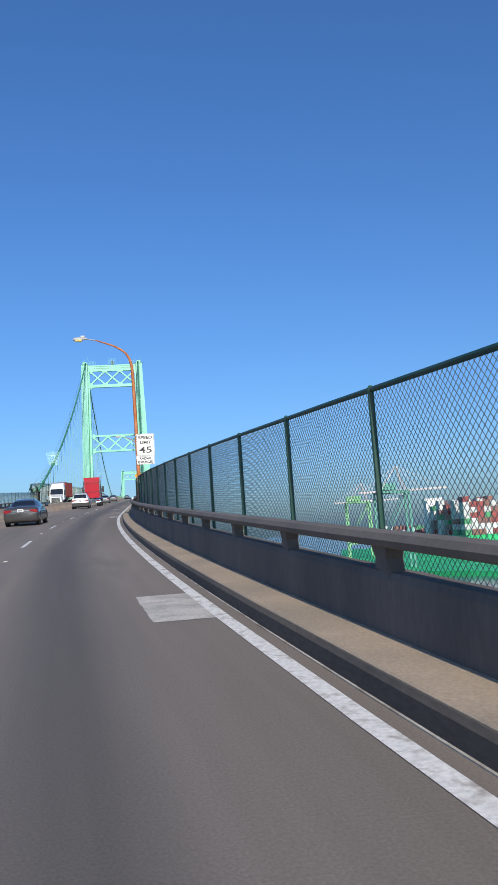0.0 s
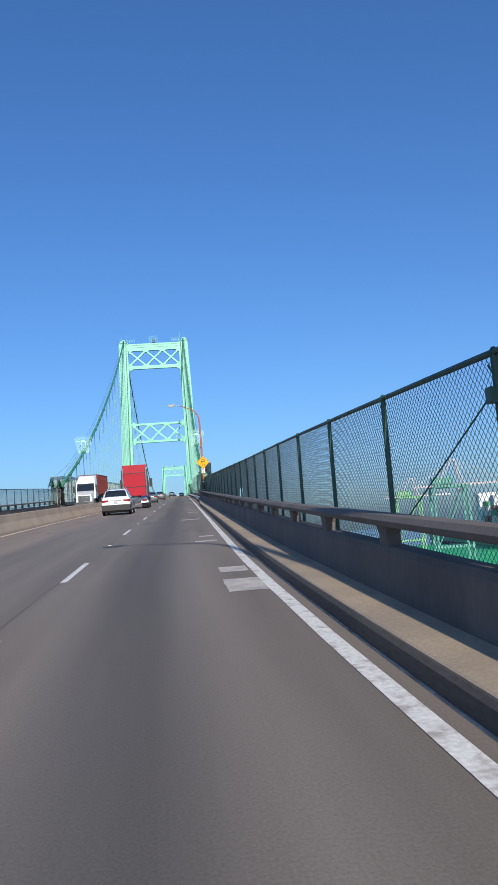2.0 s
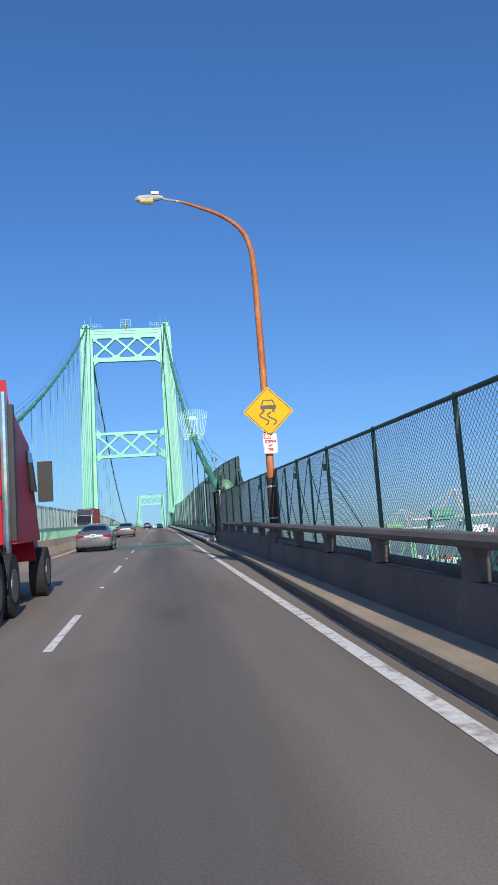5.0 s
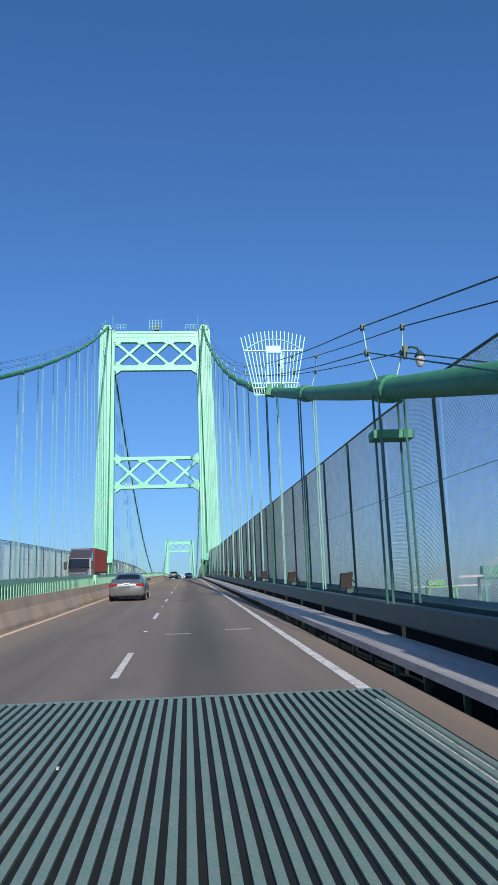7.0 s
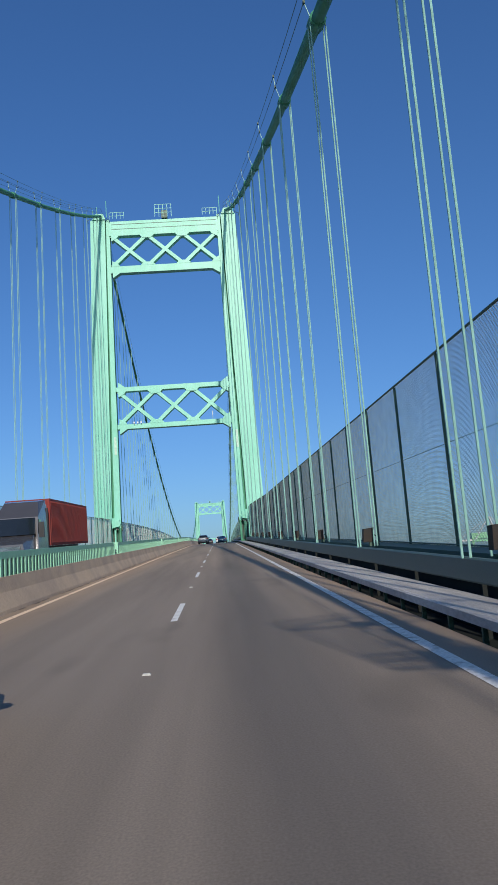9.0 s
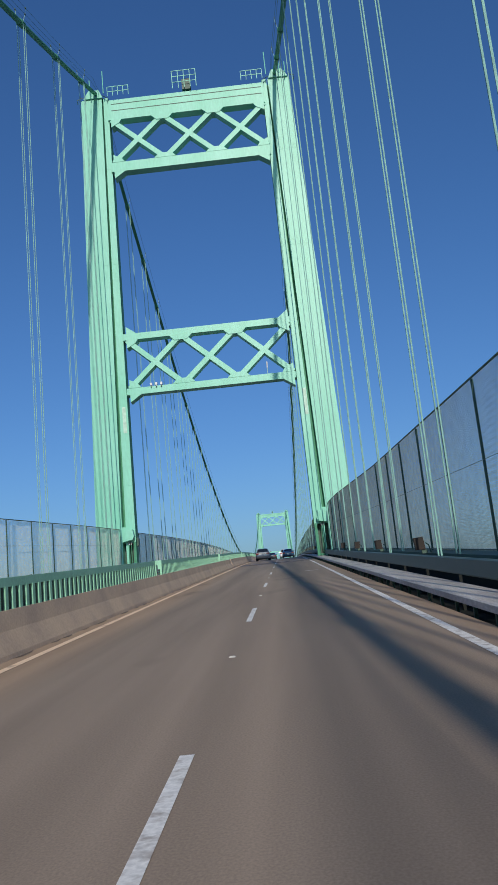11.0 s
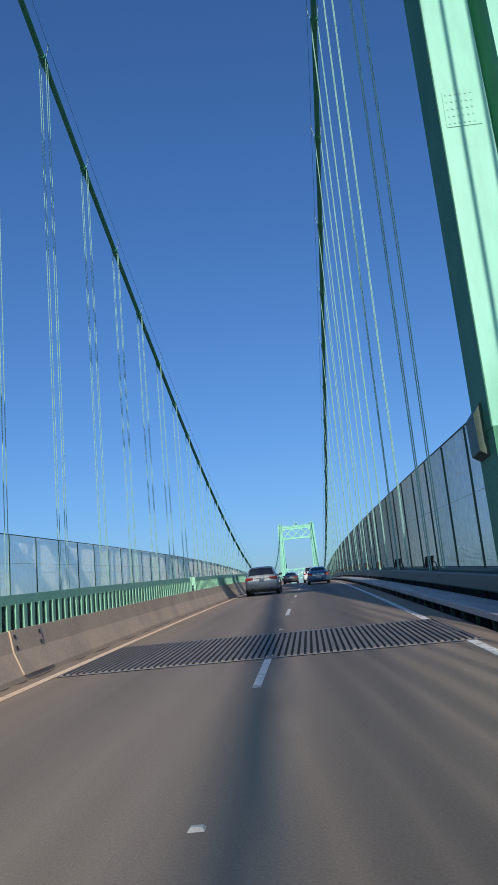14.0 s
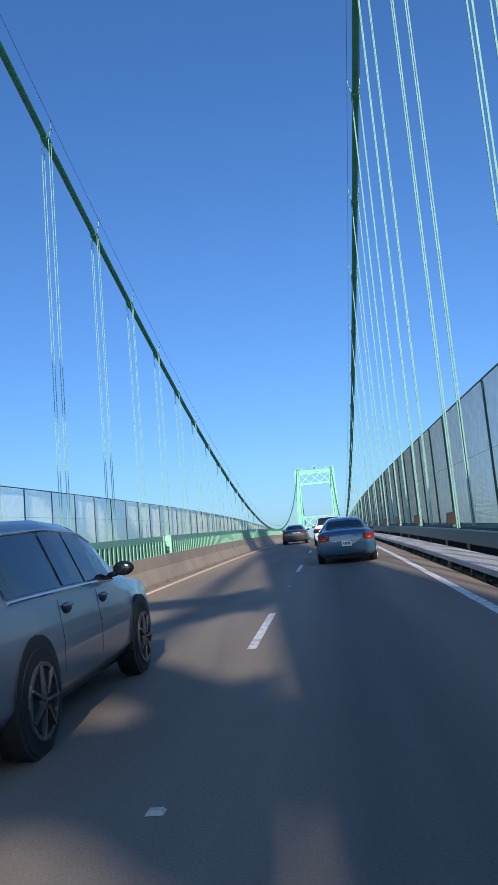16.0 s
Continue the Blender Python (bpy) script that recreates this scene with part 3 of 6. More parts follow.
near_tower = tower(Y_TOWER, "tall mint green painted steel suspension bridge tower with X-braced struts")
bm = B()
tube(bm, [(5.46, -0.05, 32.9 - WATER_Z), (5.46, -0.05, 33.7 - WATER_Z)], 0.03, 8)
stand = part("lamp_stand", bm, pale_mint_leg, near_tower)
bm = B()
tube(bm, [(5.46, -0.05, 33.7 - WATER_Z), (5.48, -0.05, 34.3 - WATER_Z), (5.48, -0.05, 34.35 - WATER_Z)], 0.06, 10, radii=[0.055, 0.065, 0.02])
part("beacon_lamp", bm, housing_white, stand, "slim white beacon lamp on a stand")
for x in (-5.9, -5.4, -4.9):
    bm = B()
    box(bm, x - 0.1, x + 0.1, -0.1, 0.2, 33.2 - WATER_Z, 33.45 - WATER_Z)
    box(bm, x - 0.04, x + 0.04, 0.0, 0.1, 32.9 - WATER_Z, 33.21 - WATER_Z)
    part("camera_housing", bm, housing_white, near_tower, "small white camera housing on the strut")
tower(Y_FAR, "far mint green steel bridge tower of the same form")

# ---- main cables and suspenders ----
for side in (1, -1):
    c = empty("main_cable", (side * CABLE_U, 148, cable_z(148)), "thick green painted main suspension cable", "cable", "main cables")
    for name, ys in (("side_span_cable", steps(146.5, Y_TOWER, 4.0)), ("main_span_cable", steps(Y_TOWER, Y_FAR, 6.0)), ("side_span_cable", steps(Y_FAR, Y_FAR + 143, 6.0))):
        bm = B()
        tube(bm, [Vector((side * cable_x(y), y, cable_z(y))) - c.location for y in ys], 0.2, 14)
        part(name, bm, green, c, smooth=True)
    for du, dz in ((-0.375, 1.2), (0.375, 1.2), (-0.33, 0.7), (0.33, 0.7)):
        bm = B()
        pin = [at(9.0, 146.3, 3.79) if du * side < 0 else at(10.1, 147.3, 4.0)] if dz > 1 else [at(9.1 + du * side, 149.6, 3.4)]
        pin = [Vector((side * p.x, p.y, p.z)) - c.location for p in pin]
        tube(bm, pin + [Vector((side * cable_x(y) + du, y, cable_z(y) + dz)) - c.location for y in steps(155.4, Y_FAR if dz > 1 else 300, 4.58)], 0.013, 5)
        part("hand_rope", bm, dark_green, c)

BANDS = [155.4 + 9.16 * k for k in range(15)] + [304.9 + 9.4 * k for k in range(46)]
for side in (1, -1):
    for y in BANDS:
        zc, zr = cable_z(y), road_z(y)
        length = zc - zr - 0.5
        s = empty("suspender", (side * cable_x(y), y, zr + 0.5), "pale green wire rope suspender hanging from the main cable", "suspender", "suspenders")
        for du in (-0.23, 0.23):
            for dy in (-0.2, 0.2):
                bm = B()
                tube(bm, [(du, dy, 0.3), (du, dy, length)], 0.023, 6, caps=False)
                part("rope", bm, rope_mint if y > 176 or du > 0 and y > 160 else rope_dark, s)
        bm = B()
        sl = (cable_z(y + 0.5) - cable_z(y - 0.5))
        tube(bm, [(0, -0.4, length - 0.4 * sl), (0, -0.36, length - 0.36 * sl), (0, 0.36, length + 0.36 * sl), (0, 0.4, length + 0.4 * sl)], 0.25, 12, radii=[0.21, 0.26, 0.26, 0.21])
        part("cable_band", bm, green, s)
        if y < 162:
            bm = B()
            box(bm, -0.36, 0.36, -0.2, 0.2, length - 0.95, length - 0.8)
            part("spreader", bm, green, s)


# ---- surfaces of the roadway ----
# near-black steel: the shade of gaps and recesses is put into its colour
dark_void = material("shade_black_steel", (0.012, 0.016, 0.016), 0.8, second=(0.02, 0.022, 0.022), amount=0.4, spec=0.2)
patch_pale = material("pale_patch", (0.52, 0.48, 0.43), 0.85, second=(0.36, 0.33, 0.3), scale=3.0, fine=30.0, amount=0.5)
seam_brown = material("old_tar_seam", (0.12, 0.10, 0.085), 0.8, second=(0.17, 0.14, 0.12), amount=0.4)
seam_dark = material("tar_seam", (0.035, 0.032, 0.03), 0.7, amount=0.4)
galvanised = material("galvanised_steel", (0.42, 0.41, 0.38), 0.5, metal=0.4, second=(0.3, 0.29, 0.27), amount=0.4)
rust = material("rusty_pole_paint", (0.33, 0.085, 0.02), 0.7, second=(0.45, 0.18, 0.07), scale=4.0, fine=30.0, amount=0.7, stretch=(1, 1, 0.3), contrast=(0.4, 0.65))
brown_box = material("brown_box_paint", (0.028, 0.024, 0.022), 0.75, second=(0.045, 0.03, 0.022), amount=0.5, spec=0.25)
rail_green = material("rail_paint", (0.07, 0.105, 0.095), 0.5, second=(0.06, 0.10, 0.09), amount=0.4)
pale_mint = material("pale_mint_paint", (0.42, 0.75, 0.62), 0.5, amount=0.2)


def mark(name, u0, u1, y0, y1, mat, label, category, h=0.005):
    bm = B()
    n = 9
    ys = [y0 + (y1 - y0) * i / n for i in range(n + 1)]
    lo, hi = [], []
    for i, y in enumerate(ys):
        lo.append(bm.verts.new(at(u0 + random.uniform(-0.012, 0.012), y, h)))
        hi.append(bm.verts.new(at(u1 + random.uniform(-0.012, 0.012), y, h)))
    for i in range(n):
        bm.faces.new((lo[i], hi[i], hi[i + 1], lo[i + 1]))
    tagged(link_mesh(name, bm, mat), label, category, kind="structure")


mark("road_patch", 6.72, 7.5, 17.9, 20.1, patch_pale, "pale concrete patch in the road surface", "road patch")
for u0, u1, y0, y1 in ((6.88, 7.47, 57.1, 58.5), (6.92, 7.38, 59.5, 60.3), (6.66, 7.23, 67.0, 67.5), (6.8, 7.22, 69.1, 69.6), (6.25, 7.12, 81.9, 82.7), (6.62, 7.24, 92.6, 93.3), (6.72, 7.2, 97.1, 97.6)):
    mark("road_patch", u0, u1, y0, y1, patch_pale, "pale concrete patch in the road surface", "road patch")
mark("road_patch", 6.3, 6.95, 161.5, 161.8, patch_pale, "pale strip sealed across the lane", "road patch")
mark("road_patch", 4.85, 5.45, 160.8, 161.0, patch_pale, "pale strip sealed across the lane", "road patch")
mark("road_patch", 6.25, 6.95, 260.6, 261.1, patch_pale, "pale strip sealed across the lane", "road patch")
for y in (133,):
    mark("road_seam", 0.9, 7.3, y, y + 0.03, seam_dark, "dark tar-filled seam across the roadway", "road seam", 0.004)
bm = B()
rng = random.Random(3)
rows = []
for y in steps(36, 88, 1.2):
    u = 4.27 + 0.05 * math.sin(y * 0.31) + rng.uniform(-0.02, 0.02)
    w = rng.uniform(0.004, 0.014)
    rows.append((bm.verts.new(at(u - w, y, 0.004)), bm.verts.new(at(u + w, y, 0.004))))
for a, b in zip(rows, rows[1:]):
    bm.faces.new((a[0], a[1], b[1], b[0]))
tagged(link_mesh("road_seam", bm, seam_brown), "dark wandering tar seam between the lanes", "road seam", kind="structure")
marker_mat = material("lane_marker", (0.6, 0.58, 0.52), 0.5, amount=0.4)
for k in range(26):
    y = 126.8 - 13.4 * 9 + 13.4 * k + 8.4
    bm = B()
    p = at(4.34, y, 0)
    hexa(bm, [p + Vector(q) for q in ((-0.05, -0.05, 0), (0.05, -0.05, 0), (0.05, 0.05, 0), (-0.05, 0.05, 0))], [p + Vector(q) for q in ((-0.035, -0.025, 0.02), (0.035, -0.025, 0.02), (0.035, 0.025, 0.02), (-0.035, 0.025, 0.02))])
    tagged(link_mesh("raised_marker", bm, marker_mat), "small pale raised reflective pavement marker", "road marker", "raised markers")


# ---- expansion joints ----
def finger_joint(y0, y1, label, gap=0.105, half=0.028):
    j = empty("expansion_joint", at(4.3, y0, 0), label, "expansion joint", kind="structure")
    bm = B()
    hexa(bm, [at(u, y, 0.002) - j.location for u, y in ((0.9, y0), (7.68, y0), (7.68, y1), (0.9, y1))], [at(u, y, 0.006) - j.location for u, y in ((0.9, y0), (7.68, y0), (7.68, y1), (0.9, y1))])
    part("trough", bm, dark_void, j)
    bm = B()
    hexa(bm, [Vector(p) for p in ((-half, 0, 0.0), (half, 0, 0.0), (half, y1 - y0, 0), (-half, y1 - y0, 0))], [Vector(p) for p in ((-half, 0, 0.022), (half, 0, 0.022), (half, y1 - y0, 0.022), (-half, y1 - y0, 0.022))])
    me = bpy.data.meshes.new("finger")
    bm.to_mesh(me)
    bm.free()
    me.materials.append(joint_green)
    u = 0.98
    while u < 7.65:
        o = new("finger", me)
        o.parent = j
        o.matrix_basis = Matrix.Translation(-j.location) @ shear(u, y0, y1, 0.007)
        u += gap
    bm = B()
    for y in (y0 - 0.12, y1):
        flat(bm, 0.9, 7.68, y, y + 0.12, 0.012)
    for v in bm.verts:
        v.co -= j.location
    part("steel_edge", bm, galvanised, j)


joint_green = material("joint_steel", (0.15, 0.25, 0.20), 0.5, second=(0.20, 0.26, 0.22), amount=0.5)
finger_joint(145.0, 151.6, "dark green steel finger expansion joint across the lanes")
joint_green = material("rusty_joint_steel", (0.16, 0.14, 0.125), 0.6, second=(0.17, 0.14, 0.12), amount=0.5)
finger_joint(290.6, 294.9, "dark steel finger expansion joint beside the tower", 0.105, 0.03)


# ---- parapet rail of the approach ----
for side in (1, -1):
    r = empty("parapet_rail", at(side * 8.28, Y_START, 0.75), "grey weathered rail on stub posts above the parapet", "railing")
    bm = B()
    outline = mirrored([(8.19, 0.92), (8.17, 0.97), (8.21, 1.02), (8.34, 1.03), (8.40, 0.99), (8.39, 0.93), (8.33, 0.90), (8.24, 0.90)], side)
    ys = steps(-14, 137.5, 3.05)
    rings = [[bm.verts.new(at(u + side * 0.12 * kerb_out(y), y, h + 0.6 * lift(y)) - r.location) for u, h in outline] for y in ys]
    for a, b in zip(rings, rings[1:]):
        for k in range(8):
            bm.faces.new((a[k], a[(k + 1) % 8], b[(k + 1) % 8], b[k]))
    bm.faces.new(rings[0])
    bm.faces.new(rings[-1][::-1])
    part("rail", bm, parapet_grey, r)
    bm = B()
    for h, w in ((0, 0.0),):
        hexa(bm, [(-0.07, -0.2, -0.1), (0.07, -0.2, -0.1), (0.07, 0.2, -0.1), (-0.07, 0.2, -0.1)], [(-0.07, -0.15, 0.1), (0.07, -0.15, 0.1), (0.07, 0.15, 0.1), (-0.07, 0.15, 0.1)])
        hexa(bm, [(-0.07, -0.15, 0.1), (0.07, -0.15, 0.1), (0.07, 0.15, 0.1), (-0.07, 0.15, 0.1)], [(-0.08, -0.21, 0.215), (0.07, -0.21, 0.215), (0.07, 0.21, 0.215), (-0.08, 0.21, 0.215)])
    me = bpy.data.meshes.new("stub_post")
    bm.to_mesh(me)
    bm.free()
    me.materials.append(parapet_grey)
    for y in [p - 0.75 for p in LOW_POSTS if p < 139]:
        o = new("stub_post", me)
        o.parent = r
        o.matrix_basis = Matrix.Translation(at(side * (8.36 + 0.1 * kerb_out(y)), y, 0.70 + 0.6 * lift(y)) - r.location)
    if side > 0:
        bm = B()
        rows = [[bm.verts.new(at(u, y, h + (0.45 * lift(y) if h > 0.5 else 0))) for u, h in ((8.44, 0.2), (8.41, 0.702), (8.505, 0.702), (8.505, 0.2))] for y in steps(72, 140, 2.0)]
        for a, b in zip(rows, rows[1:]):
            for k in range(4):
                bm.faces.new((a[k], a[(k + 1) % 4], b[(k + 1) % 4], b[k]))
        bm.faces.new(rows[0])
        bm.faces.new(rows[-1][::-1])
        tagged(link_mesh("parapet_coping", bm, parapet_grey), "raised grey concrete part of the parapet", "parapet", kind="structure")

# stains and a joint plate on the median barrier
for side in (1, -1):
    jp = empty("barrier_joint_plate", at(side * 0.3, 291.2, 0.0), "tan concrete-coloured steel plate covering the barrier joint", "joint plate")
    bm = B()
    hexa(bm, [at(side * u, y, h) - jp.location for u, y, h in ((0.425, 290.5, 0.09), (0.425, 291.9, 0.09), (0.257, 291.9, 0.45), (0.257, 290.5, 0.45))], [at(side * u, y, h) - jp.location for u, y, h in ((0.38, 290.5, 0.09), (0.38, 291.9, 0.09), (0.21, 291.9, 0.45), (0.21, 290.5, 0.45))])
    hexa(bm, [at(side * u, y, h) - jp.location for u, y, h in ((0.257, 290.5, 0.45), (0.257, 291.9, 0.45), (0.187, 291.9, 0.80), (0.187, 290.5, 0.80))], [at(side * u, y, h) - jp.location for u, y, h in ((0.21, 290.5, 0.45), (0.21, 291.9, 0.45), (0.14, 291.9, 0.80), (0.14, 290.5, 0.80))])
    part("cover_plate", bm, concrete, jp)
    for y in (290.62, 291.78):
        for h in (0.52, 0.7):
            bm = B()
            q = at(side * (0.257 - 0.2 * (h - 0.45)), y, h) - jp.location
            box(bm, q.x - 0.02, q.x + 0.02, q.y - 0.03, q.y + 0.03, q.z - 0.03, q.z + 0.03)
            part("bolt", bm, seam_dark, jp)
grit = material("road_grit", (0.16, 0.12, 0.09), 0.95, second=(0.09, 0.07, 0.055), scale=4.0, fine=40.0, amount=0.6)
rng = random.Random(8)
bm = B()
y = 150.0
while y < 420:
    n = rng.uniform(0.3, 1.6)
    w = rng.uniform(0.03, 0.09)
    a = [at(0.43, y, 0.008), at(0.43 + w, y + n * 0.3, 0.008), at(0.43 + w * 0.8, y + n * 0.7, 0.008), at(0.43, y + n, 0.008)]
    bm.faces.new([bm.verts.new(p) for p in a])
    y += n * rng.uniform(0.9, 2.2)
tagged(link_mesh("road_grit", bm, grit), "dark grit gathered along the foot of the barrier", "grit", kind="stuff")

# ---- the glare screen on the median ----
SCREEN_Y = 118.0
guard_rail = material("dull_pipe_paint", (0.22, 0.30, 0.27), 0.6, second=(0.14, 0.17, 0.15), amount=0.4)
screen = empty("glare_screen", at(0, 140, 0.79), "green slatted glare screen on top of the median barrier", "glare screen")
# short gaps with pipe rails, where the screen is broken
GAPS = [(187.0, 188.3), (218.2, 219.5), (248.7, 250.1), (278.4, 279.6), (310.8, 312.0), (343.0, 344.1), (374.5, 375.7)]
ends = [SCREEN_Y] + [y for gap in GAPS for y in gap] + [700]
for ya, yb in zip(ends[::2], ends[1::2]):
    for name, mat, outline, lab in (("backing", dark_green, [(-0.02, 0.79), (-0.02, 1.2), (0.02, 1.2), (0.02, 0.79)], "dark green backing sheet"), ("top_band", slat_green, [(-0.1, 1.2), (-0.1, 1.37), (0.1, 1.37), (0.1, 1.2)], "")):
        bm = B()
        run(bm, outline, ya, yb, aside=median_x)
        for v in bm.verts:
            v.co -= screen.location
        part(name, bm, mat, screen, lab)
    for y in (ya, yb):
        bm = B()
        p = at(0.02 + median_x(y), y, 0.79) - screen.location
        box(bm, p.x - 0.06, p.x + 0.11, p.y - 0.05, p.y + 0.05, p.z, p.z + 0.585)
        part("end_post", bm, slat_green, screen)
for ya, yb in GAPS:
    for h in (0.87, 0.99):
        bm = B()
        tube(bm, [at(0.02, ya - 0.1, h) - screen.location, at(0.02, yb + 0.1, h) - screen.location], 0.035, 8)
        part("pipe_rail", bm, guard_rail, screen)
bm = B()
hexa(bm, [(-0.02, -0.075, 0), (0.02, -0.075, 0), (0.02, 0.075, 0), (-0.02, 0.075, 0)], [(-0.02, -0.075, 0.42), (0.02, -0.075, 0.42), (0.02, 0.075, 0.42), (-0.02, 0.075, 0.42)])
slat_me = bpy.data.meshes.new("slat")
bm.to_mesh(slat_me)
bm.free()
slat_me.materials.append(slat_green)
rest = B()
y = SCREEN_Y + 0.2
while y < 420:
    if any(a - 0.1 < y < b + 0.1 for a, b in GAPS):
        y += 0.385
        continue
    if 225 < y < 340:
        o = new("slat", slat_me)
        o.parent = screen
        o.matrix_basis = Matrix.Translation(at(0.09, y, 0.785) - screen.location)
    else:
        p = at(0.09 + median_x(y), y, 0.785) - screen.location
        hexa(rest, [p + Vector(q) for q in ((-0.02, -0.075, 0), (0.02, -0.075, 0), (0.02, 0.075, 0), (-0.02, 0.075, 0))], [p + Vector(q) for q in ((-0.02, -0.075, 0.42), (0.02, -0.075, 0.42), (0.02, 0.075, 0.42), (-0.02, 0.075, 0.42))])
    y += 0.385
tagged(part("far_slatting", rest, slat_green, screen), kind="stuff")

near_screen = empty("glare_screen", at(0, 40, 0.79), "short green slatted glare screen on the approach barrier", "glare screen")
for name, mat, outline in (("backing", dark_green, [(-0.02, 0.79), (-0.02, 1.2), (0.02, 1.2), (0.02, 0.79)]), ("top_band", slat_green, [(-0.1, 1.2), (-0.1, 1.37), (0.1, 1.37), (0.1, 1.2)])):
    bm = B()
    run(bm, outline, 30, 68.2, aside=median_x)
    for v in bm.verts:
        v.co -= near_screen.location
    part(name, bm, mat, near_screen)
y = 30.3
while y < 68:
    o = new("slat", slat_me)
    o.parent = near_screen
    o.matrix_basis = Matrix.Translation(at(0.09 + median_x(y), y, 0.785) - near_screen.location)
    y += 0.385

# ---- edge of the suspended span: walkway beam, guard rail, truss chord ----
for side in (1, -1):
    for ya, yb in ((145.7, 700.0),):
        w = empty("walkway_beam", at(side * 8.5, ya, 0.0), "long grey weathered steel walkway beam along the roadway edge", "walkway")
        bm = B()
        run(bm, mirrored([(8.14, 0.16), (8.14, 0.27), (8.17, 0.29), (8.9, 0.29), (8.93, 0.27), (8.93, 0.16)], side), ya, yb)
        for v in bm.verts:
            v.co -= w.location
        part("beam", bm, beam_grey, w)
        bm = B()
        box(bm, -0.03, 0.03, -0.03, 0.03, -0.25, 0.165)
        me = bpy.data.meshes.new("stub")
        bm.to_mesh(me)
        bm.free()
        me.materials.append(dark_green)
        for i in range(180):
            o = new("stub", me)
            o.parent = w
            o.matrix_basis = Matrix.Translation(at(side * 8.22, ya + 0.5 + 1.35 * i, 0) - w.location)
        g = empty("guard_rail", at(side * 9.02, ya, 0.0), "dark green flat steel guard rail on posts beside the walkway", "guard rail")
        bm = B()
        run(bm, mirrored([(8.99, 0.43), (8.97, 0.46), (8.97, 0.78), (8.99, 0.81), (9.05, 0.81), (9.05, 0.43)], side), ya + 1.5, yb)
        for v in bm.verts:
            v.co -= g.location
        part("rail_plate", bm, rail_green, g)
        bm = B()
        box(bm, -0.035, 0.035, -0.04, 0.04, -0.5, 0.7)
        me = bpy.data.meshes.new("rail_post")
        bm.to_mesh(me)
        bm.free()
        # near-black so the posts sink into the shade of the gap
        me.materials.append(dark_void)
        for i in range(66):
            o = new("rail_post", me)
            o.parent = g
            o.matrix_basis = Matrix.Translation(at(side * 9.12, ya + 2.0 + 4.02 * i, 0) - g.location)
        bm = B()
        run(bm, mirrored([(9.45, 0.40), (9.45, 0.82), (10.28, 0.82), (10.28, 0.40)], side), ya + 1.5, yb)
        tagged(link_mesh("truss_chord", bm, dark_green), "dark green steel top chord of the stiffening truss", "girder", kind="structure")
        # ledge and web below fill the gap with near-black that stands for shade
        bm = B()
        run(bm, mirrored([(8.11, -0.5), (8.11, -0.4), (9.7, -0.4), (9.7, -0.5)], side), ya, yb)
        tagged(link_mesh("deck_ledge", bm, dark_void), "steel ledge under the walkway, coloured near-black as shade", "ledge", kind="structure")
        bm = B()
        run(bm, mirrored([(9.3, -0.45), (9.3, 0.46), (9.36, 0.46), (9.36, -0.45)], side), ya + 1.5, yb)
        tagged(link_mesh("truss_web", bm, dark_void), "added steel web plate behind the guard rail, near-black as gap shade", "girder", kind="structure")
        for y in [161.3 + 10.05 * i for i in range(12)] + [305.6 + 9.65 * i for i in range(24)]:
            p = at(side * 9.28, y, 0.82)
            b = empty("junction_box", p, "brown weathered metal junction box standing on the truss chord", "junction box", "junction boxes")
            bm = B()
            t = random.uniform(-0.06, 0.06)
            hexa(bm, [(-0.14, -0.1, 0.1), (0.14, -0.1, 0.1), (0.14, 0.12, 0.1), (-0.14, 0.12, 0.1)], [(-0.13 + t, -0.12, 0.46), (0.15 + t, -0.12, 0.48), (0.15 + t, 0.1, 0.48), (-0.13 + t, 0.1, 0.46)])
            part("case", bm, brown_box, b)
            bm = B()
            box(bm, 0.03, 0.19, -0.06, 0.06, -0.02, 0.1)
            part("foot", bm, dark_green, b)
            bm = B()
            tube(bm, [(0.17, 0, 0.3), (0.26, 0, 0.22), (0.3, 0, 0.0)], 0.02, 6)
            part("conduit", bm, dark_green, b)


# ---- lamp posts ----
lamp_white = material("lamp_housing", (0.45, 0.45, 0.44), 0.4, amount=0.3)
lens_mat = material("lamp_lens", (0.7, 0.6, 0.25), 0.2, amount=0.3)
peeling_tan = material("faded_pole_paint", (0.42, 0.25, 0.13), 0.75, second=(0.33, 0.12, 0.045), scale=5.0, fine=25.0, amount=0.6, stretch=(1, 1, 0.3), contrast=(0.45, 0.62))
silver = material("aluminium_arm", (0.6, 0.6, 0.58), 0.35, metal=0.7, amount=0.2)


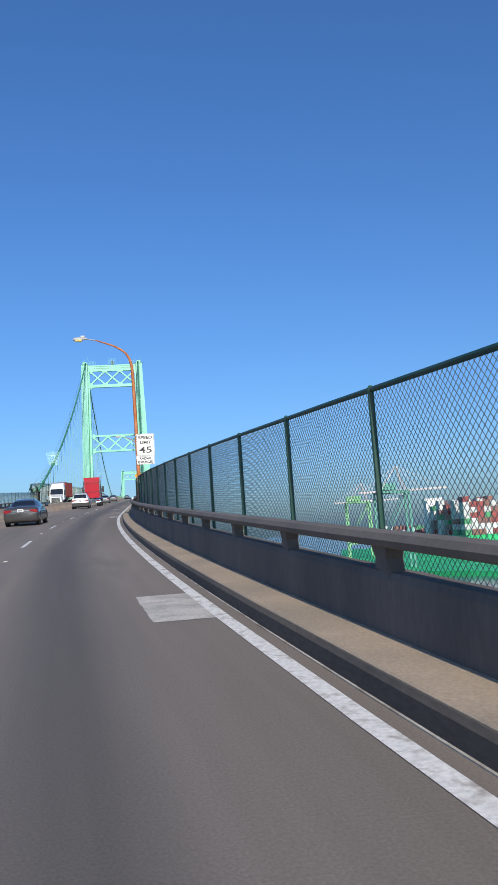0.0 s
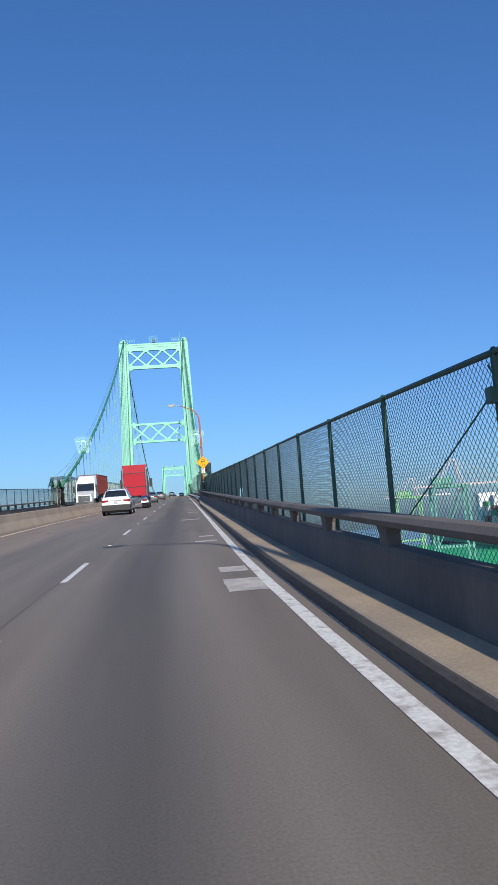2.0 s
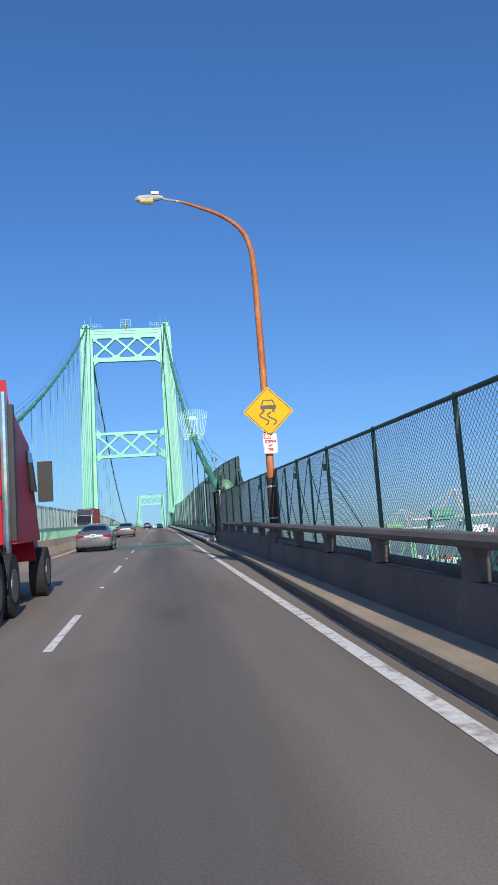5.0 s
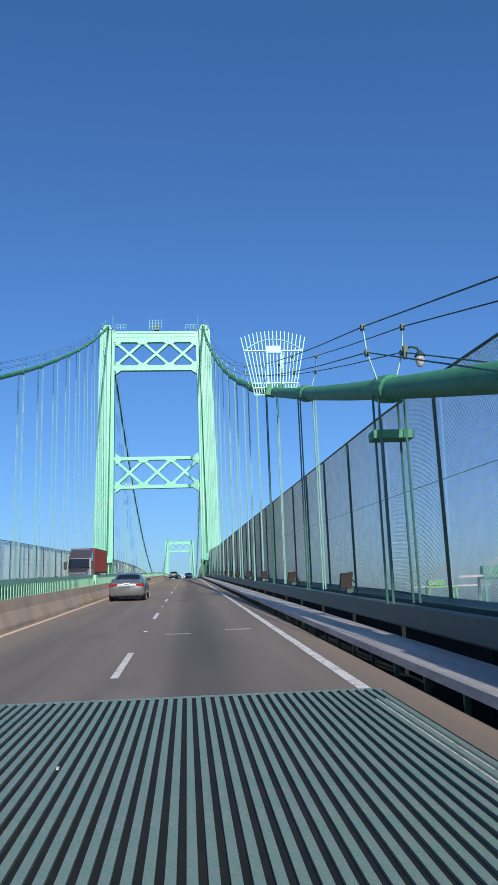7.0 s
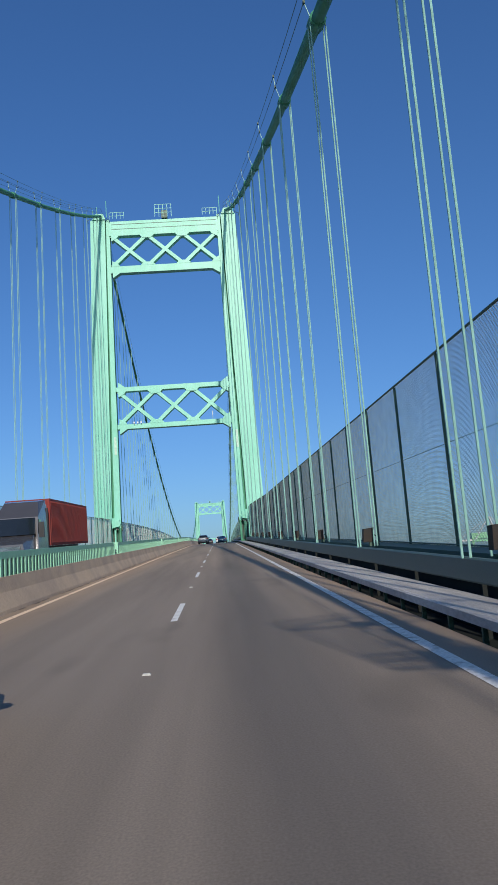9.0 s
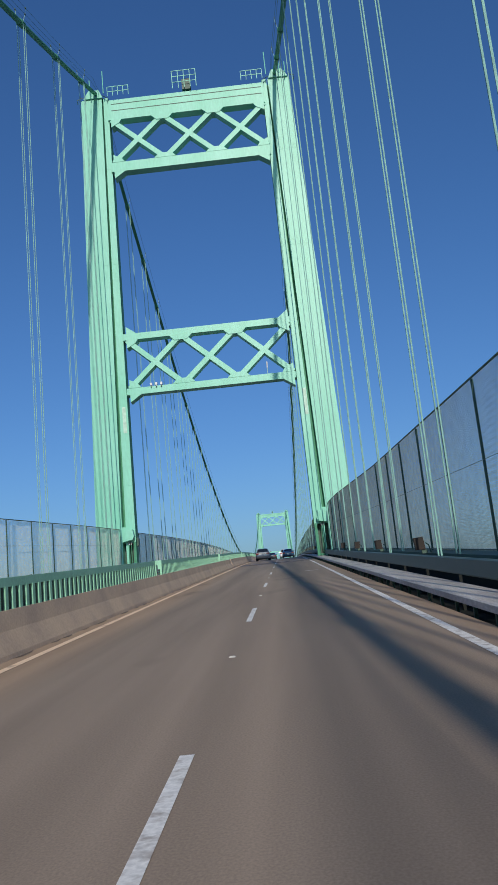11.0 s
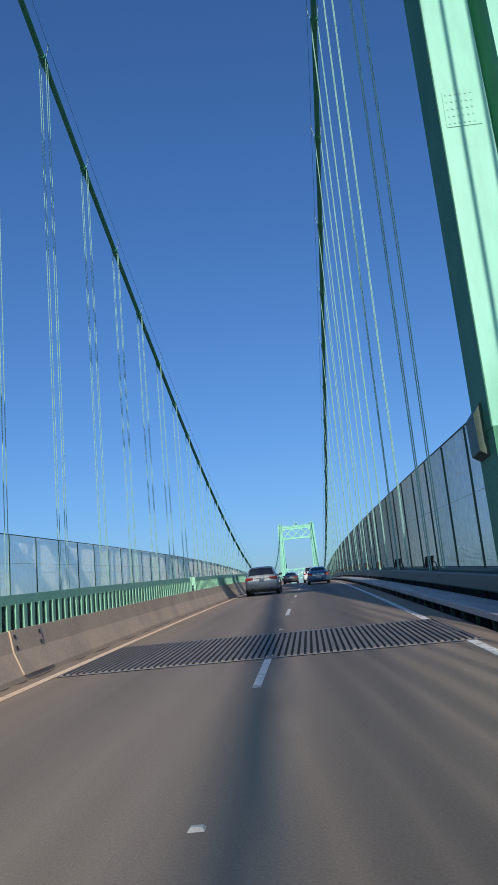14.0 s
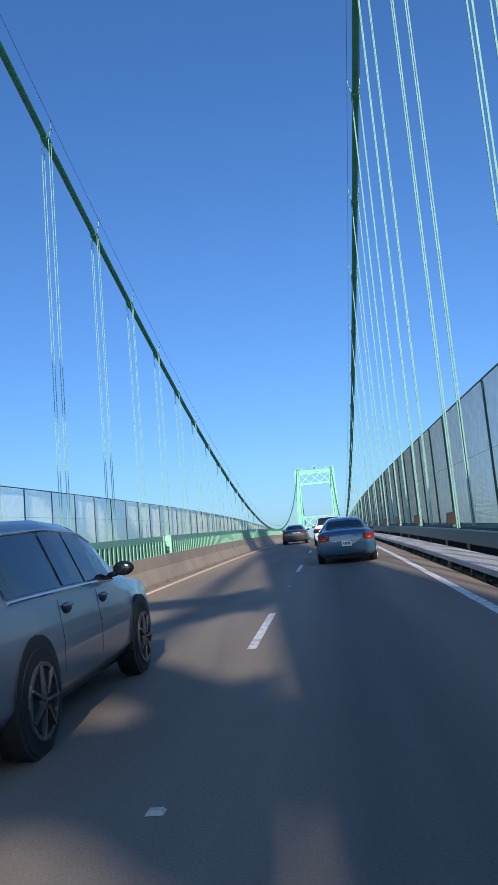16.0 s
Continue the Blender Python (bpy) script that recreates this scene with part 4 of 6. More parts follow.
def lamp_post(y, u, rise, label, sleeve, mirrored_arm=False):
    p0 = at(u, y, 0)
    lp = empty("street_lamp", p0, label, "street lamp", "street lamps")
    path = [(0, 0.3), (0, 3.0), (-0.02, 6.0), (-0.05, 7.9), (-0.12, 8.55), (-0.36, 9.05), (-0.85, 9.42), (-1.4, 9.65), (-1.9, 9.82)]
    smooth_path = []
    for i in range(len(path) - 1):
        p = [Vector(path[max(0, min(len(path) - 1, i + k))]) for k in (-1, 0, 1, 2)]
        for j in range(5):
            t = j / 5
            smooth_path.append(0.5 * (2 * p[1] + (p[2] - p[0]) * t + (2 * p[0] - 5 * p[1] + 4 * p[2] - p[3]) * t * t + (3 * p[1] - p[0] - 3 * p[2] + p[3]) * t ** 3))
    smooth_path.append(Vector(path[-1]))
    bm = B()
    tube(bm, [(q.x, 0, q.y * rise) for q in smooth_path], 0.08, 12, radii=[0.11 - 0.078 * k / (len(smooth_path) - 1) for k in range(len(smooth_path))])
    part("pole", bm, rust, lp, smooth=True)
    bm = B()
    tube(bm, [(-1.9, 0, 9.82 * rise), (-2.45, 0, 9.93 * rise)], 0.032, 8)
    part("arm", bm, silver, lp)
    z = 9.92 * rise
    bm = B()
    tube(bm, [(-2.35, 0, z + 0.02), (-2.5, 0, z + 0.02), (-2.75, 0, z), (-3.0, 0, z - 0.01), (-3.08, 0, z - 0.02)], 0.1, 10, radii=[0.045, 0.08, 0.105, 0.09, 0.035])
    part("luminaire", bm, lamp_white, lp)
    bm = B()
    tube(bm, [(-2.95, 0, z - 0.06), (-2.62, 0, z - 0.06)], 0.1, 10, radii=[0.09, 0.105])
    part("lens", bm, lens_mat, lp)
    bm = B()
    box(bm, -2.66, -2.46, -0.07, 0.07, z + 0.1, z + 0.17)
    part("photocell", bm, lamp_white, lp)
    bm = B()
    tube(bm, [(0, 0, 0.1), (0, 0, 0.72), (0, 0, 0.92), (0, 0, 1.0)], 0.2, 12, radii=[0.24, 0.24, 0.2, 0.12])
    part("base", bm, parapet_grey, lp)
    bm = B()
    tube(bm, [(0, 0, 0.98), (0, 0, 2.25), (0, 0, 2.3)], 0.116, 12, radii=[0.118, 0.116, 0.105])
    part("sleeve", bm, sleeve, lp)
    bm = B()
    for z in (1.25, 2.05):
        tube(bm, [(0, 0, z), (0, 0, z + 0.05)], 0.124, 12)
    part("band", bm, galvanised, lp)
    if mirrored_arm:
        lp.scale = (-1, 1, 1)
    return lp


lamp_post(49.8, 8.66, 0.98, "rusty orange curved steel street lamp standing in the parapet", peeling_tan)
lamp_post(86.3, -8.66, 1.0, "rusty curved steel street lamp above the opposite lanes", peeling_tan, True)
lamp_post(123.7, 8.55, 1.0, "rusty orange curved steel street lamp carrying a warning sign", brown_box)

# ---- signs ----
sign_white = material("sign_white", (0.78, 0.78, 0.76), 0.45, amount=0.15)
sign_black = material("sign_black", (0.012, 0.012, 0.014), 0.5, amount=0.2)
sign_yellow = material("sign_yellow", (0.80, 0.38, 0.0), 0.6, second=(0.76, 0.35, 0.0), amount=0.15, spec=0.2)
sign_red = material("sign_red", (0.45, 0.02, 0.03), 0.5, amount=0.2)
sign_back = galvanised


def rounded(w, h, r, n=5):
    pts = []
    for cx, cz, a0 in ((w / 2 - r, h / 2 - r, 0), (-w / 2 + r, h / 2 - r, 90), (-w / 2 + r, -h / 2 + r, 180), (w / 2 - r, -h / 2 + r, 270)):
        for i in range(n + 1):
            a = radians(a0 + 90 * i / n)
            pts.append((cx + r * math.cos(a), cz + r * math.sin(a)))
    return pts


def plate(name, w, h, r, mat, parent, m, y0, y1):
    bm = B()
    prism(bm, rounded(w, h, r), y0, y1)
    o = part(name, bm, mat, parent)
    o.matrix_basis = m
    return o


def frame_ring(w, h, r, t):
    bm = B()
    a, b = rounded(w, h, r), rounded(w - 2 * t, h - 2 * t, max(r - t, 0.005))
    n = len(a)
    for i in range(n):
        j = (i + 1) % n
        hexa(bm, [(a[i][0], -0.0115, a[i][1]), (a[j][0], -0.0115, a[j][1]), (b[j][0], -0.0115, b[j][1]), (b[i][0], -0.0115, b[i][1])], [(a[i][0], -0.005, a[i][1]), (a[j][0], -0.005, a[j][1]), (b[j][0], -0.005, b[j][1]), (b[i][0], -0.005, b[i][1])])
    return bm


def lettering(text, size, x, z, mat, parent, m, wide=1.0, width=None, bold=0.006):
    cu = bpy.data.curves.new("lettering", "FONT")
    cu.body, cu.size, cu.align_x, cu.align_y, cu.extrude, cu.offset = text, size, "CENTER", "CENTER", 0.003, bold
    tmp = new("tmp", cu)
    bpy.context.view_layer.update()
    me = bpy.data.meshes.new_from_object(tmp.evaluated_get(bpy.context.evaluated_depsgraph_get()))
    bpy.data.objects.remove(tmp)
    me.materials.clear()
    me.materials.append(mat)
    xs = [v.co.x for v in me.vertices]
    k = width / (max(xs) - min(xs)) if width else wide
    o = new("lettering", me)
    o.parent = parent
    o.matrix_basis = m @ Matrix.Translation((x, -0.013, z)) @ Matrix.Rotation(radians(90), 4, "X") @ Matrix.Diagonal((k, 1, 1, 1))
    return o


one = Matrix.Identity(4)
sp = empty("speed_limit_sign", at(9.09, 49.66, 3.92), "white rectangular speed limit sign with black lettering on a lamp post", "road sign")
plate("panel", 0.93, 1.17, 0.05, sign_white, sp, one, -0.008, 0.0)
part("border", frame_ring(0.90, 1.14, 0.045, 0.018), sign_black, sp)
lettering("SPEED", 0.22, 0, 0.375, sign_black, sp, one, width=0.72, bold=0.006)
lettering("LIMIT", 0.22, 0, 0.12, sign_black, sp, one, width=0.55, bold=0.006)
lettering("45", 0.46, 0, -0.285, sign_black, sp, one, width=0.66, bold=0.006)
for z in (-0.58, 0.5):
    bm = B()
    box(bm, -0.5, -0.2, 0.0, 0.25, z - 0.03, z + 0.03)
    part("clamp", bm, galvanised, sp)
ra = empty("radar_sign", at(9.06, 49.66, 3.11), "small white radar enforced sign below a speed limit sign", "road sign")
plate("panel", 0.93, 0.44, 0.04, sign_white, ra, one, -0.008, 0.0)
part("border", frame_ring(0.90, 0.41, 0.035, 0.014), sign_black, ra)
lettering("RADAR", 0.17, 0, 0.09, sign_black, ra, one, width=0.62, bold=0.006)
lettering("ENFORCED", 0.17, 0, -0.1, sign_black, ra, one, width=0.78, bold=0.006)
bm = B()
box(bm, -0.5, -0.2, 0.0, 0.25, 0.1, 0.16)
part("clamp", bm, galvanised, ra)

turn45 = Matrix.Rotation(radians(45), 4, "Y")
wy = empty("warning_sign", at(8.58, 123.52, 4.0), "yellow diamond slippery road warning sign on a rusty lamp post", "road sign")
plate("panel", 0.93, 0.93, 0.06, sign_yellow, wy, turn45, -0.008, 0.0)
o = part("border", frame_ring(0.88, 0.88, 0.05, 0.016), sign_black, wy)
o.matrix_basis = turn45
bm = B()
prism(bm, [(-0.2, 0.06), (0.2, 0.06), (0.2, -0.04), (0.16, -0.04), (0.16, -0.12), (0.1, -0.12), (0.1, -0.04), (-0.1, -0.04), (-0.1, -0.12), (-0.16, -0.12), (-0.16, -0.04), (-0.2, -0.04)], -0.0125, -0.006)
for v in bm.verts:
    v.co.z += 0.1
part("car_symbol", bm, sign_black, wy)
bm = B()
for a, b in (((-0.17, 0.17), (-0.12, 0.29)), ((-0.12, 0.29), (0.12, 0.29)), ((0.12, 0.29), (0.17, 0.17))):
    bar(bm, (a[0], -0.0095, a[1]), (b[0], -0.0095, b[1]), 0.03, 0.006, Vector((0, 1, 0)))
part("car_symbol", bm, sign_black, wy)
for s in (0, 1):
    bm = B()
    pts = []
    for i in range(25):
        t = i / 24
        pts.append((-0.14 + 0.2 * s + 0.05 * t - 0.105 * math.sin(2 * math.pi * t) * (1 - 0.2 * t), -0.0095, -0.02 - 0.33 * t))
    rows = []
    for i, p in enumerate(pts):
        d = (Vector(pts[min(i + 1, 24)]) - Vector(pts[max(i - 1, 0)])).normalized()
        w = Vector((d.z, 0, -d.x)) * 0.017
        rows.append([bm.verts.new(Vector(p) + e * w + Vector((0, f, 0))) for e, f in ((-1, -0.003), (1, -0.003), (1, 0.003), (-1, 0.003))])
    for r0, r1 in zip(rows, rows[1:]):
        for k in range(4):
            bm.faces.new((r0[k], r0[(k + 1) % 4], r1[(k + 1) % 4], r1[k]))
    bm.faces.new(rows[0][::-1])
    bm.faces.new(rows[-1])
    part("skid_symbol", bm, sign_black, wy)
for z in (-0.3, 0.3):
    bm = B()
    box(bm, -0.06, 0.06, 0.0, 0.1, z - 0.03, z + 0.03)
    part("clamp", bm, galvanised, wy)
ns = empty("no_stopping_sign", at(8.57, 123.52, 3.17), "small white no stopping sign with red and black lettering", "road sign")
plate("panel", 0.36, 0.52, 0.04, sign_white, ns, one, -0.008, 0.0)
part("border", frame_ring(0.34, 0.50, 0.035, 0.008), sign_red, ns)
bm = B()
prism(bm, [(-0.155, 0.235), (0.02, 0.235), (0.02, 0.11), (-0.155, 0.11)], -0.0125, -0.007)
part("red_field", bm, sign_red, ns)
lettering("NO", 0.12, -0.068, 0.172, sign_white, ns, one, width=0.13)
lettering("STOPPING", 0.09, 0, 0.05, sign_red, ns, one, width=0.29)
lettering("ANY", 0.09, 0, -0.055, sign_red, ns, one, width=0.12)
lettering("TIME", 0.09, 0, -0.155, sign_red, ns, one, width=0.14)
bm = B()
box(bm, -0.06, 0.06, 0.0, 0.1, 0.1, 0.16)
part("clamp", bm, galvanised, ns)

# cross braces and half posts of the fence beside the lamp posts
half_post = post_mesh("half_post", 0.022, 1.72, 8, dark_green, cap=False)
for first, last in ((46.33, 52.26), (117.495, 126.39)):
    br = empty("fence_brace", at(8.6, first, 0.6), "dark steel tension rods crossing the fence panels", "fence brace")
    n = round((last - first) / 1.4825)
    cuts = [first + (last - first) * i / n for i in range(n + 1)]
    rods = [(ya, yb, lo, hi) for ya, yb in zip(cuts, cuts[1:]) for lo, hi in ((0.66, 2.18), (2.18, 0.66))]
    rods += [(first - 2.75, first, 0.66, 1.95), (last, last + 2.96, 1.95, 0.66)]
    for ya, yb, lo, hi in rods:
        bm = B()
        tube(bm, [at(8.585, ya, lo + lift(ya)) - br.location, at(8.585, yb, hi + lift(yb)) - br.location], 0.008, 5)
        part("rod", bm, dark_green, br)
    for y in cuts[1:-1:2]:
        o = new("half_post", half_post)
        o.parent = br
        o.matrix_basis = Matrix.Translation(at(8.62, y, 0.5 + lift(y)) - br.location)
    for y in cuts[::2]:
        for h in (0.85, 1.95):
            bm = B()
            p = at(8.59, y, h + lift(y)) - br.location
            box(bm, p.x - 0.03, p.x + 0.03, p.y - 0.05, p.y + 0.05, p.z - 0.06, p.z + 0.06)
            part("clamp", bm, dark_green, br)


# ---- cable ends, climbing guards, stanchions ----
guard_grey = material("dull_sheet_steel", (0.24, 0.25, 0.25), 0.6, second=(0.16, 0.165, 0.165), scale=2.0, amount=0.4)
saddle_green = material("saddle_paint", (0.10, 0.26, 0.15), 0.5, second=(0.16, 0.30, 0.19), scale=3.0, fine=20.0, amount=0.4)
rib_green = material("rib_paint", (0.14, 0.26, 0.16), 0.6, second=(0.10, 0.20, 0.12), scale=2.0, fine=15.0, amount=0.4)
peeling = material("peeling_paint", (0.33, 0.29, 0.25), 0.75, second=(0.14, 0.11, 0.09), scale=4.0, fine=25.0, amount=0.6, stretch=(1, 1, 0.3), contrast=(0.45, 0.6))
cover_green = material("cover_paint", (0.13, 0.17, 0.10), 0.6, second=(0.09, 0.15, 0.09), scale=1.5, fine=12.0, amount=0.5)
for side in (1, -1):
    y = 172.4
    f = empty("climbing_guard", (side * 9.12, y, cable_z(y) + 0.22), "pale mint fan-shaped steel climbing guard on the main cable", "climbing guard", "climbing guards")
    for i in range(17):
        t = (i - 8) / 8
        bm = B()
        bar(bm, (0.83 * t, 0, -0.35), (1.34 * t, 0, 2.15 + 0.28 * (1 - t * t)), 0.035)
        part("rod", bm, pale_mint, f)
    for zz, w in ((-0.35, 0.83), (-0.05, 0.89), (0.15, 0.93), (1.55, 1.21)):
        bm = B()
        bar(bm, (-w, -0.03, zz), (w, -0.03, zz), 0.045)
        part("cross_bar", bm, pale_mint, f)
    bm = B()
    tube(bm, [(1.21 * (i / 10 - 1), -0.03, 1.55 + 0.5 * (1 - (i / 10 - 1) ** 2)) for i in range(21)], 0.022, 6)
    part("arch_bar", bm, pale_mint, f)
    bm = B()
    box(bm, -0.33, 0.3, -0.08, -0.04, 1.45, 1.75)
    part("notice", bm, pale_mint, f)
    bm = B()
    box(bm, -0.3, -0.24, -0.06, 0.0, 0.1, 1.5)
    box(bm, 0.3, 0.36, -0.06, 0.0, 0.1, 1.5)
    part("gate_frame", bm, pale_mint, f)
    bm = B()
    hexa(bm, [(-0.42, -0.22, -0.38), (-0.16, -0.22, -0.4), (-0.16, 0.12, -0.4), (-0.42, 0.12, -0.38)], [(-0.34, -0.22, 0.0), (-0.16, -0.22, 0.1), (-0.16, 0.12, 0.1), (-0.34, 0.12, 0.0)])
    part("collar", bm, green, f)
    bm = B()
    hexa(bm, [(0.16, -0.22, -0.4), (0.42, -0.22, -0.38), (0.42, 0.12, -0.38), (0.16, 0.12, -0.4)], [(0.16, -0.22, 0.1), (0.34, -0.22, 0.0), (0.34, 0.12, 0.0), (0.16, 0.12, 0.1)])
    part("collar", bm, green, f)

    an = empty("cable_bent", at(side * 9.3, 147, -0.5), "dark green steel cable bent with pins and tie rods", "cable bent", "cable bents")
    o = an.location
    L = lambda u, y, h: at(side * u, y, h) - o
    # tapering column, cut in towards its waist, near-black in place of shade
    bm = B()
    prof = [(-0.5, 148.9, 0.0), (0.25, 148.7, 0.0), (0.8, 147.9, 0.02), (1.6, 147.3, 0.05), (2.2, 147.45, 0.05), (2.5, 147.8, 0.05), (2.75, 148.2, 0.03)]
    rings = [[bm.verts.new(L(u, y, h)) for u, y in ((8.76 + k, 144.1), (9.66, 144.1), (9.66, yb), (8.76 + k, yb))] for h, yb, k in prof]
    for r0, r1 in zip(rings, rings[1:]):
        for k in range(4):
            bm.faces.new((r0[k], r0[(k + 1) % 4], r1[(k + 1) % 4], r1[k]))
    bm.faces.new(rings[0][::-1])
    bm.faces.new(rings[-1])
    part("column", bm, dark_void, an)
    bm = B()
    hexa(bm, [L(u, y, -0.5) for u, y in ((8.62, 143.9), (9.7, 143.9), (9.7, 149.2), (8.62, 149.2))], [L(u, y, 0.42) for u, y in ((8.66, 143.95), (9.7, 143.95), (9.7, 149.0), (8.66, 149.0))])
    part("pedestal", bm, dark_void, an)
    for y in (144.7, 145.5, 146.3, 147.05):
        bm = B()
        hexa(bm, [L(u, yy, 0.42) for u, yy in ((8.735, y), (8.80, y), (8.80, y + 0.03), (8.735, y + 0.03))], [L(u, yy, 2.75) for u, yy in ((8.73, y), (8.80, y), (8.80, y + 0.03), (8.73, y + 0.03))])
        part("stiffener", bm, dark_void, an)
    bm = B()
    tube(bm, [L(8.70, 144.35, 0.9), L(8.70, 144.37, 1.4), L(8.69, 144.35, 1.75)], 0.016, 6)
    part("drain_pipe", bm, dark_green, an)
    bm = B()
    hexa(bm, [L(u, y, 2.74) for u, y in ((8.72, 144.0), (9.7, 144.0), (9.7, 148.35), (8.72, 148.35))], [L(u, y, 2.8) for u, y in ((8.72, 144.0), (9.7, 144.0), (9.7, 148.35), (8.72, 148.35))])
    part("cap_plate", bm, dark_green, an)
    # saddle casting with flanges
    bm = B()
    tube(bm, [L(9.35, 145.3, 2.9), L(9.35, 145.9, 2.98), L(9.35, 146.6, 3.02), L(9.34, 147.6, 3.06), L(9.3, 148.4, 3.14), L(9.24, 149.3, 3.34)], 0.3, 16, radii=[0.2, 0.36, 0.4, 0.38, 0.33, 0.27])
    part("saddle", bm, saddle_green, an, smooth=True)
    for y, h in ((146.1, 3.0), (147.3, 3.05), (148.6, 3.18), (149.3, 3.34)):
        bm = B()
        tube(bm, [L(9.33 - 0.02 * (y - 147), y - 0.05, h - 0.01), L(9.33 - 0.02 * (y - 147), y + 0.05, h + 0.01)], 0.42 if y < 149 else 0.33, 16)
        part("flange", bm, saddle_green, an)
    for u, yp, hp in ((9.0, 144.9, 3.65), (10.1, 145.95, 3.86)):
        for ya, ha, yb, hb, w, d in ((yp + 1.85, 2.85, yp + 0.05, hp - 0.05, 0.16, 0.30), (yp - 0.5, 2.85, yp - 0.02, hp - 0.05, 0.14, 0.20)):
            for e in (-0.09, 0.09):
                bm = B()
                bar(bm, L(u + e, ya, ha), L(u + e, yb, hb), 0.05, d)
                part("arm", bm, dark_green, an)
        bm = B()
        bar(bm, L(u, yp + 1.05, 3.12), L(u, yp - 0.42, 3.12), 0.06, 0.12)
        part("cross_tie", bm, dark_green, an)
        bm = B()
        c = L(u, yp, hp)
        tube(bm, [c + Vector((-0.15, 0, 0)), c + Vector((-0.11, 0, 0)), c + Vector((0.11, 0, 0)), c + Vector((0.15, 0, 0))], 0.11, 14, radii=[0.06, 0.115, 0.115, 0.06])
        part("pin", bm, dark_green, an)
        bm = B()
        q = [(yp - 0.12, hp - 0.3), (yp + 0.34, hp - 0.27), (yp + 0.24, hp + 0.02), (yp + 0.1, hp + 0.1), (yp - 0.1, hp + 0.09), (yp - 0.16, hp - 0.02)]
        lo, hi = [[bm.verts.new(L(u + e, yy, hh)) for yy, hh in q] for e in (-0.1, 0.1)]
        bm.faces.new(lo)
        bm.faces.new(hi[::-1])
        for k in range(len(q)):
            j = (k + 1) % len(q)
            bm.faces.new((lo[j], lo[k], hi[k], hi[j]))
        part("pin_plate", bm, dark_green, an)
        # stay rod with a turnbuckle, down to the splay chamber
        bm = B()
        tube(bm, [L(u, yp - 0.1, hp - 0.03), L(u + 0.02, yp - 1.0, hp - 0.5), L(u + 0.05, yp - 2.1, hp - 1.08)], 0.045, 8)
        part("stay_rod", bm, dark_green, an)
        bm = B()
        tube(bm, [L(u + 0.02, yp - 0.85, hp - 0.42), L(u + 0.02, yp - 0.9, hp - 0.45), L(u + 0.03, yp - 1.45, hp - 0.73), L(u + 0.03, yp - 1.5, hp - 0.76)], 0.07, 10, radii=[0.045, 0.068, 0.068, 0.045])
        part("turnbuckle", bm, guard_grey if u < 9.5 else dark_green, an)
        bm = B()
        tube(bm, [L(u, yp + 0.15, hp + 0.02), L(u, yp + 0.5, hp + 0.06), L(u, yp + 0.55, hp + 0.06), L(u, yp + 0.95, hp + 0.1), L(u, yp + 1.0, hp + 0.1), L(u, yp + 1.4, hp + 0.14)], 0.05, 8, radii=[0.025, 0.03, 0.06, 0.06, 0.03, 0.02])
        part("rope_socket", bm, dark_green, an)
    # splay cover: a plain sloping plate above, ribbed below
    cover = [(144.15, 2.45), (143.5, 2.3), (142.6, 1.75), (141.6, 1.0), (140.6, 0.3)]
    for (ya, ha), (yb, hb) in zip(cover, cover[1:]):
        bm = B()
        hexa(bm, [L(9.0, ya, ha - 0.5), L(9.6, ya, ha - 0.5), L(9.6, ya, ha), L(9.0, ya, ha)], [L(9.0, yb, hb - 0.5), L(9.6, yb, hb - 0.5), L(9.6, yb, hb), L(9.0, yb, hb)])
        part("cover_plate", bm, cover_green, an)
    bm = B()
    hexa(bm, [L(9.05, y, h) for y, h in ((144.1, -0.4), (144.1, 2.2), (140.7, 0.1), (140.7, -0.4))], [L(9.15, y, h) for y, h in ((144.1, -0.4), (144.1, 2.2), (140.7, 0.1), (140.7, -0.4))])
    part("cover_side", bm, dark_void, an)
    for i in range(19):
        t = 1.75 + 2.2 * i / 18
        k = int(t)
        ya = cover[k][0] + (cover[k + 1][0] - cover[k][0]) * (t - k)
        ha = cover[k][1] + (cover[k + 1][1] - cover[k][1]) * (t - k)
        bm = B()
        bar(bm, L(8.97, ya, ha + 0.015), L(9.63, ya, ha + 0.015), 0.1, 0.05)
        part("cover_rib", bm, rib_green, an)
        bm = B()
        bar(bm, L(8.98, ya, ha - 0.45), L(8.98, ya, ha), 0.05, 0.08)
        part("cover_rib", bm, rib_green, an)
    bm = B()
    hexa(bm, [L(u, y, h) for u, y, h in ((8.16, 144.0, 0.30), (8.20, 144.0, 0.30), (8.20, 140.7, 0.32), (8.16, 140.7, 0.32))], [L(u, y, h) for u, y, h in ((8.22, 144.0, 0.47), (8.25, 144.0, 0.47), (8.25, 140.7, 0.55), (8.22, 140.7, 0.55))])
    part("guard_plate", bm, guard_grey, an, "bent grey steel guard plate")
    for y, top, w in ((141.05, 2.68, 0.045), (143.45, 2.6, 0.025)):
        bm = B()
        hexa(bm, [L(8.62 + a * w, y + b * w, 0.3) for a, b in ((-1, -1), (1, -1), (1, 1), (-1, 1))], [L(8.62 + a * w, y + b * w, top) for a, b in ((-1, -1), (1, -1), (1, 1), (-1, 1))])
        part("timber_post", bm, peeling, an, "weathered pale post with flaking paint")
    bm = B()
    bar(bm, L(8.62, 143.6, 1.55), L(8.75, 141.5, 0.75), 0.07)
    part("bent_brace", bm, dark_green, an)
